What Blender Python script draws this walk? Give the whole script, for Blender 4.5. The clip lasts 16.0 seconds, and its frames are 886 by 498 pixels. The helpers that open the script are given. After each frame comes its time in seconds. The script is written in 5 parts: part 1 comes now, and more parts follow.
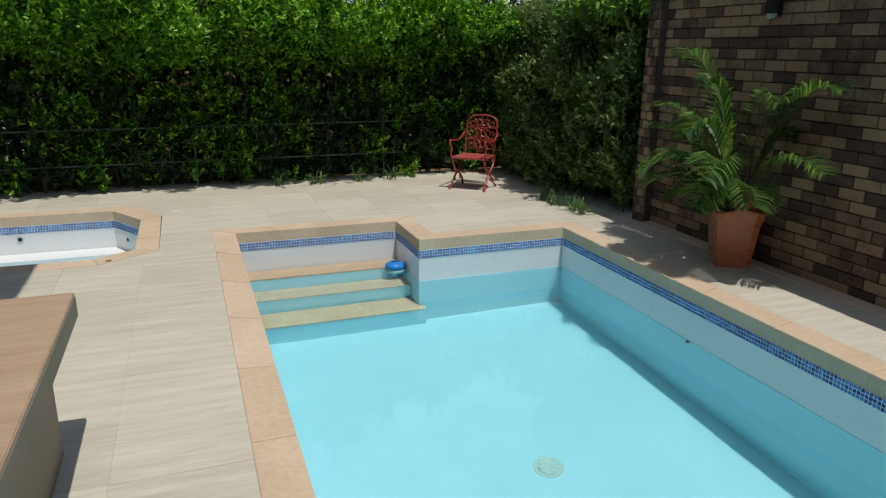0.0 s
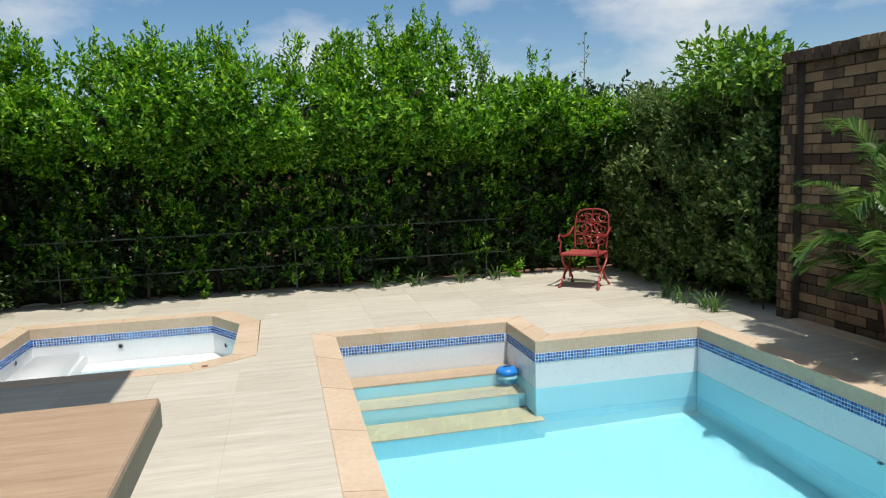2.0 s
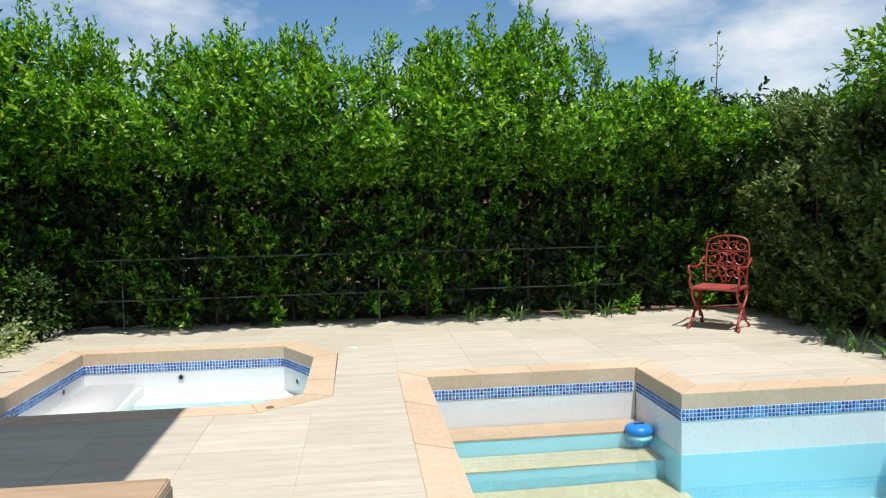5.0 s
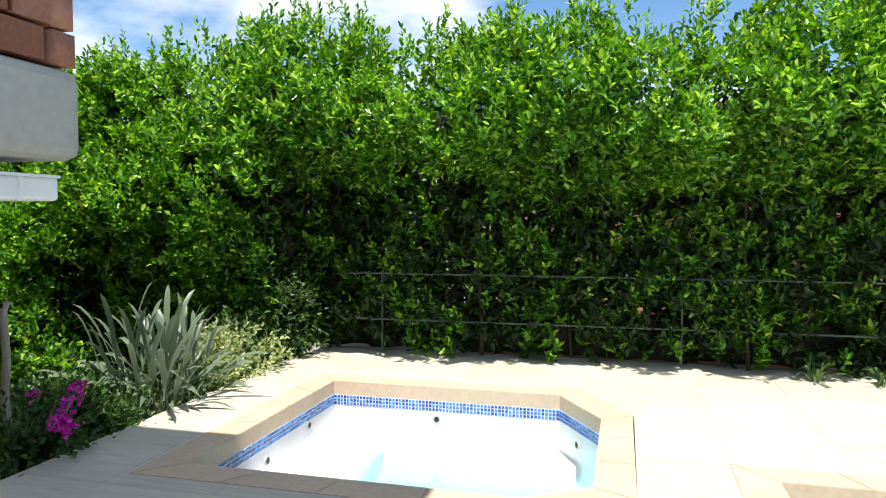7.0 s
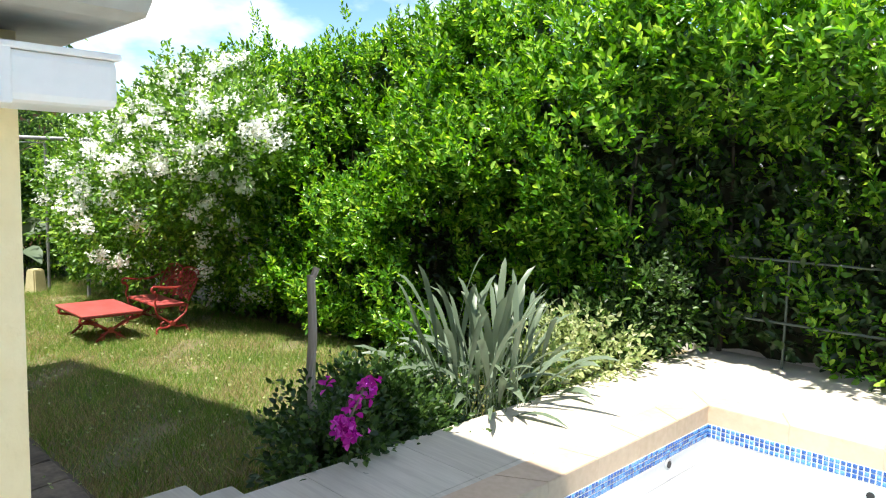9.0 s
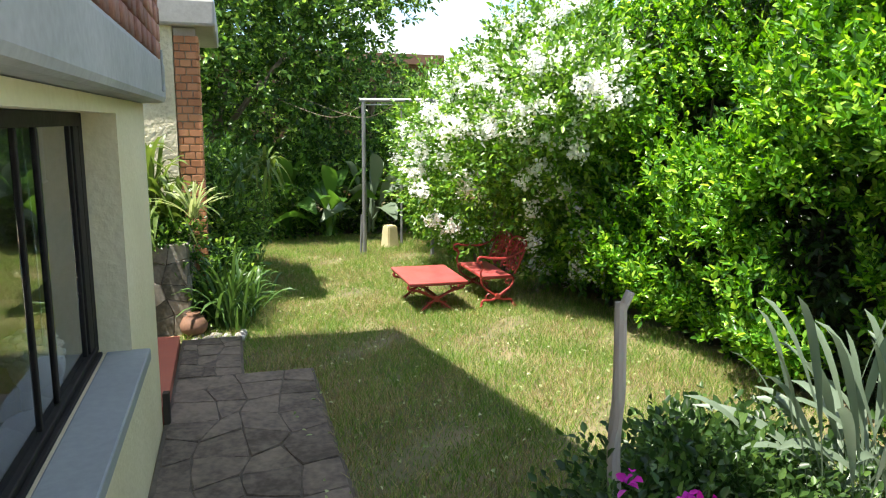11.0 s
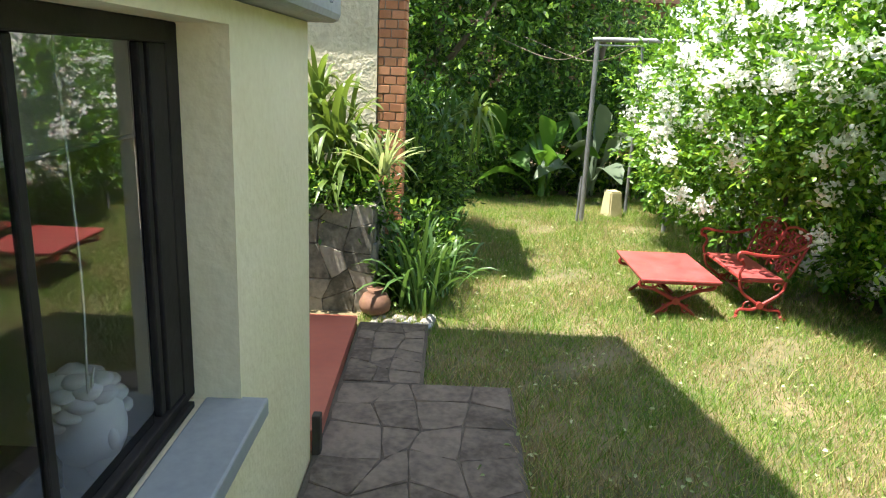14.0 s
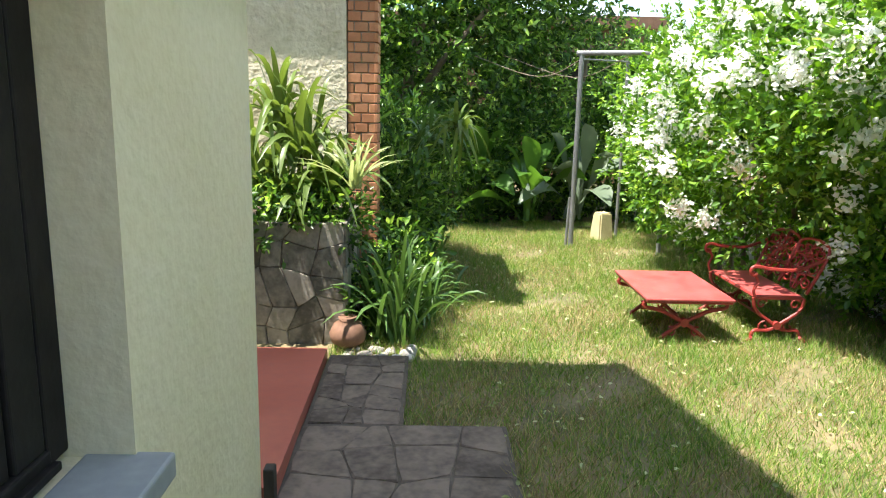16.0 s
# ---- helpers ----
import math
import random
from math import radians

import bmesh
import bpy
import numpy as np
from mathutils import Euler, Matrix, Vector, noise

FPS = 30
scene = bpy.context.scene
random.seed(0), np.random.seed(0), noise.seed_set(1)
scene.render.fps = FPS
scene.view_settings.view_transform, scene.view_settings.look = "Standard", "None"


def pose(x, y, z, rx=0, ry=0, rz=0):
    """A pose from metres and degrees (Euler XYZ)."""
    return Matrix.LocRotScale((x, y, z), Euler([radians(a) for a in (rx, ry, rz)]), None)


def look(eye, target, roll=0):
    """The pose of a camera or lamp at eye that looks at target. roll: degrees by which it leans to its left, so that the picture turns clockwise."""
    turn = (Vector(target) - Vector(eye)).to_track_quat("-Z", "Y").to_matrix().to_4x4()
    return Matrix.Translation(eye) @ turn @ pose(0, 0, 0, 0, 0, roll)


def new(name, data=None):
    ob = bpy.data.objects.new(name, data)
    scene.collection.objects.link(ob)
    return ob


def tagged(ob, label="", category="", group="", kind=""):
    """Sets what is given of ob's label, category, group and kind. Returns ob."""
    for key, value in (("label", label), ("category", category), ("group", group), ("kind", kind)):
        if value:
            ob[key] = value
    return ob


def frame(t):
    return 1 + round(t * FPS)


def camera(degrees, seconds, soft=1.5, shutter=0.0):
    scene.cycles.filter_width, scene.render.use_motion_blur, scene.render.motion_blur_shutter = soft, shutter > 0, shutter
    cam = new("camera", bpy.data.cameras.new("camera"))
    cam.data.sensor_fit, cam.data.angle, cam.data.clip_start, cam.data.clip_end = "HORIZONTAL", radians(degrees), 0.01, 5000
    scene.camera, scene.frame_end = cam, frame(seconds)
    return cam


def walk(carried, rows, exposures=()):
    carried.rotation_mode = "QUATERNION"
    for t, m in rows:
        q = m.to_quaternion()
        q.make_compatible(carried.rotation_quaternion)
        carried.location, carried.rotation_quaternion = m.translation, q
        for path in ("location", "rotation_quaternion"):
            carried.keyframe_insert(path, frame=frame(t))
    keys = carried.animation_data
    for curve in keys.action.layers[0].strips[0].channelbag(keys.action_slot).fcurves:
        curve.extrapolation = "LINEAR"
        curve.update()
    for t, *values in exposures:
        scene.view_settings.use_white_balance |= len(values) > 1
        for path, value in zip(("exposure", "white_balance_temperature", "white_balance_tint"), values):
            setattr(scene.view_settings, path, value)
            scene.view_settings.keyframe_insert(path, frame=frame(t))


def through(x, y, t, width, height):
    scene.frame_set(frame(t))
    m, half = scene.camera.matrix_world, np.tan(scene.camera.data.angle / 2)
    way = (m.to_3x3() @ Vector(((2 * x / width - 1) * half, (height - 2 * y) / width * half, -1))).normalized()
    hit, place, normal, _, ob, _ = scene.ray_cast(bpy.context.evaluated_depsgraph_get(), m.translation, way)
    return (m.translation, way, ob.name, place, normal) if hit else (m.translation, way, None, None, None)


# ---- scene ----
cam = camera(64.4, 16.0, 1.15)
PATH = [
    (0, (-0.006, 0.633, 1.988), (0.653, 2.438, 1.435), 0.5),
    (0.5, (0.033, 0.791, 1.943), (0.673, 2.638, 1.524), -0.2),
    (1, (0.013, 0.974, 1.865), (0.611, 2.852, 1.521), -0.5),
    (1.5, (-0.047, 1.141, 1.8), (0.513, 3.046, 1.566), -1.1),
    (2, (-0.051, 1.305, 1.743), (0.389, 3.24, 1.496), -1.9),
    (2.5, (-0.041, 1.507, 1.704), (0.288, 3.47, 1.514), -1.9),
    (3, (-0.118, 1.593, 1.677), (0.222, 3.552, 1.463), -1.2),
    (3.2, (-0.145, 1.621, 1.653), (0.208, 3.577, 1.436), -1.3),
    (5.3, (-0.125, 2.847, 1.452), (0.04, 4.838, 1.359), -0.8),
    (5.5, (-0.132, 3.026, 1.474), (-0.131, 5.025, 1.402), -0.7),
    (6, (-0.169, 3.447, 1.437), (-0.453, 5.425, 1.365), -0.2),
    (6.5, (-0.292, 3.827, 1.439), (-0.671, 5.79, 1.375), 0.2),
    (7, (-0.437, 4.248, 1.463), (-0.939, 6.182, 1.369), 0.1),
    (7.5, (-0.589, 4.62, 1.484), (-1.348, 6.468, 1.397), 0.3),
    (8, (-0.726, 4.973, 1.455), (-1.68, 6.729, 1.392), 0.6),
    (8.5, (-0.873, 5.323, 1.444), (-2.065, 6.922, 1.301), 1.3),
    (9, (-1.038, 5.617, 1.421), (-2.441, 7.028, 1.22), 1.5),
    (9.5, (-1.254, 5.93, 1.434), (-2.758, 7.231, 1.221), 2.1),
    (9.8, (-1.388, 6.053, 1.511), (-2.955, 7.269, 1.257), 1.2),
    (10, (-1.456, 6.095, 1.523), (-3.111, 7.189, 1.272), 1.9),
    (10.2, (-1.538, 6.163, 1.538), (-3.269, 7.128, 1.27), 1.6),
    (12.3, (-2.757, 6.648, 1.479), (-4.704, 6.876, 1.082), 1.1),
    (12.5, (-2.853, 6.643, 1.477), (-4.804, 6.835, 1.084), 0.8),
    (13, (-3.122, 6.646, 1.46), (-5.066, 6.72, 0.998), 0.2),
    (13.5, (-3.371, 6.659, 1.465), (-5.306, 6.61, 0.962), 0.6),
    (14, (-3.581, 6.559, 1.466), (-5.515, 6.559, 0.958), 2.5),
    (14.5, (-3.73, 6.489, 1.43), (-5.664, 6.546, 0.927), 1.6),
    (15, (-3.888, 6.498, 1.336), (-5.814, 6.51, 0.799), 0.4),
    (15.5, (-4.036, 6.574, 1.275), (-5.982, 6.55, 0.811), 0.8),
    (16, (-4.176, 6.58, 1.184), (-6.134, 6.626, 0.782), 1.4),
]
EXPOSURES = [(0.0, -0.78, 6420, 9), (1.5, -0.36, 6420, 9), (3.2, -0.20, 6420, 9), (5.5, 0.06, 6400, 9), (7.0, 0.56, 6500, 10), (9.0, 1.06, 6550, 11), (10.2, 1.25, 6550, 12), (12.5, 1.52, 6550, 12), (16.0, 1.60, 6500, 14)]
walk(cam, [(t, look(eye, target, roll)) for t, eye, target, roll in PATH], EXPOSURES)

# ---------- world and sun ----------
SUN = Vector((0.10, -0.35, 1.0)).normalized()          # towards the sun
world = bpy.data.worlds.new("world")
scene.world = world
world.use_nodes = True
wn, wl = world.node_tree.nodes, world.node_tree.links
wn.clear()
sky = wn.new("ShaderNodeTexSky")
sky.sky_type, sky.sun_disc = "NISHITA", False
sky.sun_elevation = math.asin(SUN.z)
sky.sun_rotation = math.atan2(SUN.x, SUN.y)
sky.air_density, sky.dust_density, sky.ozone_density = 1.0, 0.3, 1.2
coord = wn.new("ShaderNodeTexCoord")
wmap = wn.new("ShaderNodeMapping")
wmap.inputs["Scale"].default_value = (1.0, 1.0, 2.2)
wmap.inputs["Location"].default_value = (0.35, 0.1, 0.0)
puff = wn.new("ShaderNodeTexNoise")
puff.inputs["Scale"].default_value, puff.inputs["Detail"].default_value, puff.inputs["Roughness"].default_value = 2.6, 9.0, 0.55
puff_ramp = wn.new("ShaderNodeValToRGB")
puff_ramp.color_ramp.elements[0].position, puff_ramp.color_ramp.elements[1].position = 0.46, 0.66
wmix = wn.new("ShaderNodeMixRGB")
wmix.inputs[2].default_value = (13.4, 13.5, 13.6, 1)
deep = wn.new("ShaderNodeHueSaturation")                 # clear tropical blue
deep.inputs["Saturation"].default_value, deep.inputs["Value"].default_value = 1.22, 1.65
wbg, wout = wn.new("ShaderNodeBackground"), wn.new("ShaderNodeOutputWorld")
wbg.inputs["Strength"].default_value = 0.074
wl.new(coord.outputs["Generated"], wmap.inputs["Vector"])
wl.new(wmap.outputs["Vector"], puff.inputs["Vector"])
wl.new(puff.outputs["Fac"], puff_ramp.inputs["Fac"])
wl.new(puff_ramp.outputs["Color"], wmix.inputs[0])
wl.new(sky.outputs["Color"], deep.inputs["Color"])
wl.new(deep.outputs["Color"], wmix.inputs[1])
wl.new(wmix.outputs["Color"], wbg.inputs["Color"])
wl.new(wbg.outputs["Background"], wout.inputs["Surface"])
sun = new("sun", bpy.data.lights.new("sun", "SUN"))
sun.data.energy, sun.data.angle, sun.data.color = 5.0, radians(0.53), (1.0, 0.95, 0.87)
sun.matrix_world = look(SUN * 30, (0, 0, 0))


# ---------- materials ----------
def surface(name, low, high, size=1.0, stretch=(1, 1, 1), rough=0.6, bump=0.2, fine=40.0, by=None, metal=0.0, spread=0.35, spec=0.5, coat=0.0):
    """A painted, stony or wooden surface: large and fine variation between two colours, and relief. by: 'object' or 'island' adds a shift piece by piece."""
    m = bpy.data.materials.new(name)
    m.use_nodes = True
    n, l = m.node_tree.nodes, m.node_tree.links
    p = n["Principled BSDF"]
    tc, mp = n.new("ShaderNodeTexCoord"), n.new("ShaderNodeMapping")
    geo = n.new("ShaderNodeNewGeometry")
    mp.inputs["Scale"].default_value = stretch
    l.new(geo.outputs["Position"], mp.inputs["Vector"])
    big, small = n.new("ShaderNodeTexNoise"), n.new("ShaderNodeTexNoise")
    big.inputs["Scale"].default_value, big.inputs["Detail"].default_value = size, 6
    small.inputs["Scale"].default_value, small.inputs["Detail"].default_value = fine, 5
    l.new(mp.outputs["Vector"], big.inputs["Vector"])
    l.new(mp.outputs["Vector"], small.inputs["Vector"])
    mixf = n.new("ShaderNodeMath")
    mixf.operation = "MULTIPLY_ADD"
    mixf.inputs[1].default_value, mixf.inputs[2].default_value = 0.45, 0.0
    l.new(small.outputs["Fac"], mixf.inputs[0])
    add = n.new("ShaderNodeMath")
    add.operation = "MULTIPLY_ADD"
    add.inputs[1].default_value = 0.55
    l.new(big.outputs["Fac"], add.inputs[0])
    l.new(mixf.outputs[0], add.inputs[2])
    fac = add.outputs[0]
    if by:
        src = n.new("ShaderNodeObjectInfo").outputs["Random"] if by == "object" else geo.outputs["Random Per Island"]
        shift = n.new("ShaderNodeMath")
        shift.operation = "MULTIPLY_ADD"
        shift.inputs[1].default_value, shift.inputs[2].default_value = spread, -spread / 2
        l.new(src, shift.inputs[0])
        plus = n.new("ShaderNodeMath")
        l.new(fac, plus.inputs[0])
        l.new(shift.outputs[0], plus.inputs[1])
        fac = plus.outputs[0]
    ramp = n.new("ShaderNodeValToRGB")
    ramp.color_ramp.elements[0].position, ramp.color_ramp.elements[1].position = 0.32, 0.68
    ramp.color_ramp.elements[0].color, ramp.color_ramp.elements[1].color = (*low, 1), (*high, 1)
    l.new(fac, ramp.inputs["Fac"])
    l.new(ramp.outputs["Color"], p.inputs["Base Color"])
    rr = n.new("ShaderNodeMapRange")
    rr.inputs["To Min"].default_value, rr.inputs["To Max"].default_value = max(rough - 0.12, 0.02), min(rough + 0.12, 1)
    l.new(small.outputs["Fac"], rr.inputs["Value"])
    l.new(rr.outputs["Result"], p.inputs["Roughness"])
    p.inputs["Metallic"].default_value = metal
    p.inputs["Specular IOR Level"].default_value = spec
    p.inputs["Coat Weight"].default_value = coat
    if bump:
        b = n.new("ShaderNodeBump")
        b.inputs["Strength"].default_value, b.inputs["Distance"].default_value = bump, 0.01
        l.new(fac if not by else add.outputs[0], b.inputs["Height"])
        l.new(b.outputs["Normal"], p.inputs["Normal"])
    return m


def leaf_material(name, dark, light, pale, through=0.35, rough=0.38):
    """Leaves: colour varies leaf by leaf, light comes through the blade."""
    m = bpy.data.materials.new(name)
    m.use_nodes = True
    n, l = m.node_tree.nodes, m.node_tree.links
    p, out = n["Principled BSDF"], n["Material Output"]
    geo = n.new("ShaderNodeNewGeometry")
    ramp = n.new("ShaderNodeValToRGB")
    ramp.color_ramp.elements[0].color, ramp.color_ramp.elements[1].color = (*dark, 1), (*pale, 1)
    ramp.color_ramp.elements.new(0.7).color = (*light, 1)
    l.new(geo.outputs["Random Per Island"], ramp.inputs["Fac"])
    p.inputs["Roughness"].default_value = rough
    p.inputs["Specular IOR Level"].default_value = 0.45
    l.new(ramp.outputs["Color"], p.inputs["Base Color"])
    tr = n.new("ShaderNodeBsdfTranslucent")
    br = n.new("ShaderNodeHueSaturation")
    br.inputs["Value"].default_value, br.inputs["Saturation"].default_value, br.inputs["Hue"].default_value = 2.0, 1.1, 0.485
    l.new(ramp.outputs["Color"], br.inputs["Color"])
    l.new(br.outputs["Color"], tr.inputs["Color"])
    mx = n.new("ShaderNodeMixShader")
    mx.inputs[0].default_value = through
    l.new(p.outputs[0], mx.inputs[1])
    l.new(tr.outputs[0], mx.inputs[2])
    l.new(mx.outputs[0], out.inputs["Surface"])
    return m


def plain(name, color, rough=0.5, metal=0.0, transmission=0.0, ior=1.45, spec=0.5):
    m = bpy.data.materials.new(name)
    m.use_nodes = True
    p = m.node_tree.nodes["Principled BSDF"]
    p.inputs["Base Color"].default_value = (*color, 1)
    p.inputs["Roughness"].default_value, p.inputs["Metallic"].default_value = rough, metal
    p.inputs["Transmission Weight"].default_value, p.inputs["IOR"].default_value = transmission, ior
    p.inputs["Specular IOR Level"].default_value = spec
    return m


deck_mat = surface("pale travertine-look tile", (0.490, 0.442, 0.355), (0.680, 0.628, 0.525), 1.9, (0.6, 7.0, 1), 0.55, 0.15, 9, "object", spread=0.12)
grout_mat = surface("tile grout", (0.54, 0.49, 0.40), (0.61, 0.555, 0.46), 3, rough=0.9)
coping_mat = surface("orange sandstone", (0.53, 0.39, 0.26), (0.69, 0.54, 0.395), 1.5, (1, 1, 1), 0.75, 0.25, 25, "object", spread=0.09)
pool_tile_mat = surface("white pool tile", (0.70, 0.715, 0.735), (0.745, 0.76, 0.775), 2, rough=0.3, bump=0.05, by="object", spread=0.1)
pool_floor_mat = surface("pale blue pool plaster", (0.29, 0.55, 0.62), (0.32, 0.59, 0.66), 1.2, rough=0.6, bump=0.08, fine=18)
pool_wall_mat = surface("pool tile tinted as if under water", (0.27, 0.53, 0.61), (0.32, 0.58, 0.66), 1.5, rough=0.35, bump=0.05)
mosaic_mat = surface("blue glass mosaic", (0.02, 0.085, 0.33), (0.09, 0.28, 0.66), 5, rough=0.2, bump=0.0, by="island", spread=0.8, coat=0.3)
mosaic_grout = surface("white mosaic grout", (0.74, 0.77, 0.79), (0.82, 0.84, 0.85), 5, rough=0.8)
step_stone = surface("wet sandstone tread", (0.40, 0.29, 0.19), (0.55, 0.42, 0.28), 2, (1, 1, 1), 0.6, 0.2, 20)
spa_mat = surface("white spa plaster", (0.74, 0.76, 0.77), (0.84, 0.85, 0.85), 2, rough=0.4, bump=0.05)
brick_mat = surface("brown and buff wall brick", (0.066, 0.037, 0.025), (0.285, 0.182, 0.102), 6, (1, 1, 1), 0.85, 0.5, 60, "object", spread=0.62)
brick_rest_mat = surface("brown and buff brick, rest", (0.066, 0.037, 0.025), (0.285, 0.182, 0.102), 6, (1, 1, 1), 0.85, 0.5, 60, "island", spread=0.62)
mortar_mat = surface("dark mortar", (0.05, 0.042, 0.034), (0.10, 0.085, 0.07), 8, rough=0.95, bump=0.5)
redbrick_mat = surface("red house brick", (0.20, 0.08, 0.05), (0.42, 0.20, 0.13), 5, (1, 1, 1), 0.85, 0.5, 50, "object", spread=0.55)
redbrick_rest = surface("red house brick, rest", (0.20, 0.08, 0.05), (0.42, 0.20, 0.13), 5, (1, 1, 1), 0.85, 0.5, 50, "island", spread=0.55)
orangebrick_mat = surface("orange column brick", (0.42, 0.18, 0.08), (0.58, 0.28, 0.14), 6, (1, 1, 1), 0.8, 0.4, 50, "object", spread=0.4)
mortar_pale = surface("pale mortar", (0.34, 0.30, 0.25), (0.45, 0.41, 0.35), 8, rough=0.95, bump=0.4)
plaster_mat = surface("cream painted plaster", (0.74, 0.67, 0.43), (0.82, 0.76, 0.53), 1.3, (1, 1, 1), 0.75, 0.25, 14)
rough_plaster = surface("rough cream plaster", (0.60, 0.54, 0.36), (0.84, 0.78, 0.58), 3, (1, 1, 1), 0.85, 1.0, 22)
rough_plaster.node_tree.nodes["Bump"].inputs["Distance"].default_value = 0.05
cream_rough = surface("cream rough-cast plaster", (0.77, 0.67, 0.39), (0.88, 0.79, 0.52), 2.0, (1, 1, 1), 0.8, 0.45, 24)
cream_rough.node_tree.nodes["Bump"].inputs["Distance"].default_value = 0.035
concrete_mat = surface("weathered grey concrete", (0.30, 0.30, 0.27), (0.44, 0.44, 0.41), 1.5, (1, 1, 1), 0.85, 0.35, 25)
sill_mat = surface("grey painted sill", (0.26, 0.28, 0.265), (0.36, 0.38, 0.355), 2, (1, 1, 1), 0.6, 0.15, 30)
gutter_mat = surface("white gutter paint", (0.74, 0.76, 0.77), (0.82, 0.83, 0.84), 2, rough=0.4, bump=0.03)
black_frame = surface("black window steel", (0.010, 0.009, 0.008), (0.030, 0.026, 0.022), 8, rough=0.6, bump=0.25, spec=0.2)
glass_mat = plain("window glass", (0.93, 0.96, 0.95), 0.01, 0, 1.0, 1.5)
red_floor = surface("red oxide floor", (0.36, 0.09, 0.06), (0.48, 0.15, 0.10), 2, (1, 1, 1), 0.45, 0.1, 15)
path_mat = surface("worn grey-brown paving stone", (0.066, 0.049, 0.034), (0.215, 0.166, 0.120), 6, (1, 1, 1), 0.85, 1.0, 24, "object", spread=0.26)
path_bed = surface("path mortar", (0.058, 0.048, 0.033), (0.14, 0.113, 0.08), 5, rough=0.95, bump=0.5)
wall_stone = surface("rough field stone", (0.085, 0.082, 0.062), (0.34, 0.315, 0.255), 7, (1, 1, 1), 0.9, 0.8, 25, "object", spread=0.4)
lawn_mat = surface("dry lawn", (0.055, 0.075, 0.02), (0.27, 0.205, 0.11), 1.6, (1, 1, 1), 0.95, 0.6, 30)
soil_mat = surface("dark soil", (0.035, 0.026, 0.017), (0.09, 0.065, 0.04), 4, rough=0.95, bump=0.6)
counter_mat = surface("wood-look counter tile", (0.37, 0.245, 0.15), (0.55, 0.395, 0.27), 2.2, (0.5, 5, 1), 0.45, 0.08, 12)
counter_side = surface("olive counter side", (0.15, 0.13, 0.085), (0.24, 0.21, 0.145), 2, (1, 1, 1), 0.55, 0.1, 15)
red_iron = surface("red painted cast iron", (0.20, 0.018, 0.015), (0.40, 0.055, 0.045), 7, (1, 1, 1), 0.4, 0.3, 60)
pot_mat = surface("glazed terracotta planter", (0.36, 0.09, 0.03), (0.52, 0.16, 0.055), 3, (1, 1, 1), 0.3, 0.1, 18, coat=0.2)
clay_mat = surface("old clay", (0.15, 0.075, 0.045), (0.27, 0.15, 0.09), 5, (1, 1, 1), 0.8, 0.4, 30)
steel_mat = surface("weathered galvanised pipe", (0.17, 0.175, 0.175), (0.29, 0.295, 0.29), 5, rough=0.5, bump=0.15, metal=0.5)
rail_mat = surface("dark green rail", (0.07, 0.095, 0.08), (0.13, 0.165, 0.14), 5, rough=0.5, bump=0.1, metal=0.3)
pebble_mat = surface("dusty white stone", (0.20, 0.18, 0.15), (0.48, 0.46, 0.42), 9, (1, 1, 1), 0.8, 0.3, 40, "object", spread=0.5)
# bark tone darkened by the shade that hedge stems stand in
stem_mat = surface("brown hedge stem with shade in colour", (0.035, 0.028, 0.018), (0.09, 0.075, 0.05), 5, (1, 1, 0.3), 0.9, 0.6, 30)
bark_mat = surface("grey brown bark", (0.10, 0.075, 0.05), (0.26, 0.21, 0.15), 5, (1, 1, 0.3), 0.9, 0.8, 30)
post_mat = surface("bleached wooden post", (0.28, 0.24, 0.19), (0.46, 0.41, 0.34), 5, (1, 1, 0.2), 0.85, 0.6, 30)
blue_plastic = plain("blue plastic", (0.02, 0.21, 0.62), 0.35)
clear_plastic = plain("murky clear plastic", (0.30, 0.52, 0.58), 0.35)
dark_mat = plain("black plastic", (0.02, 0.02, 0.02), 0.5)
steel_ring = plain("jet ring", (0.55, 0.57, 0.58), 0.35, 0.3)
statue_mat = surface("white plaster cast", (0.76, 0.76, 0.75), (0.86, 0.86, 0.85), 6, rough=0.7, bump=0.2)
room_mat = surface("room wall with dimness in its colour", (0.09, 0.085, 0.075), (0.14, 0.13, 0.115), 2, rough=0.9)
curtain_mat = surface("pale band cloth", (0.62, 0.62, 0.60), (0.72, 0.72, 0.70), 3, rough=0.9)
hedge_leaf = leaf_material("hedge leaf", (0.020, 0.075, 0.010), (0.125, 0.33, 0.030), (0.44, 0.66, 0.10), 0.36, 0.27)
creeper_leaf = leaf_material("creeper leaf", (0.038, 0.085, 0.022), (0.125, 0.205, 0.055), (0.34, 0.40, 0.16))
# darker copy of the hedge leaf, inner shade put into the colour
inner_leaf = leaf_material("hedge leaf with shade in colour", (0.012, 0.030, 0.007), (0.024, 0.058, 0.011), (0.045, 0.095, 0.018), 0.10, 0.45)
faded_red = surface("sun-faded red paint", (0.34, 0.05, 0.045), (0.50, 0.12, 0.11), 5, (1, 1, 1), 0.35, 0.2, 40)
bush_leaf = leaf_material("flowering bush leaf", (0.035, 0.10, 0.012), (0.12, 0.27, 0.03), (0.32, 0.50, 0.09))
tree_leaf = leaf_material("dark tree leaf", (0.014, 0.044, 0.008), (0.08, 0.19, 0.03), (0.32, 0.50, 0.10))
white_petal = leaf_material("white blossom", (0.72, 0.72, 0.68), (0.80, 0.80, 0.76), (0.86, 0.86, 0.82), 0.3, 0.6)
magenta_petal = leaf_material("magenta bract", (0.44, 0.015, 0.30), (0.60, 0.04, 0.43), (0.74, 0.14, 0.58), 0.25, 0.6)
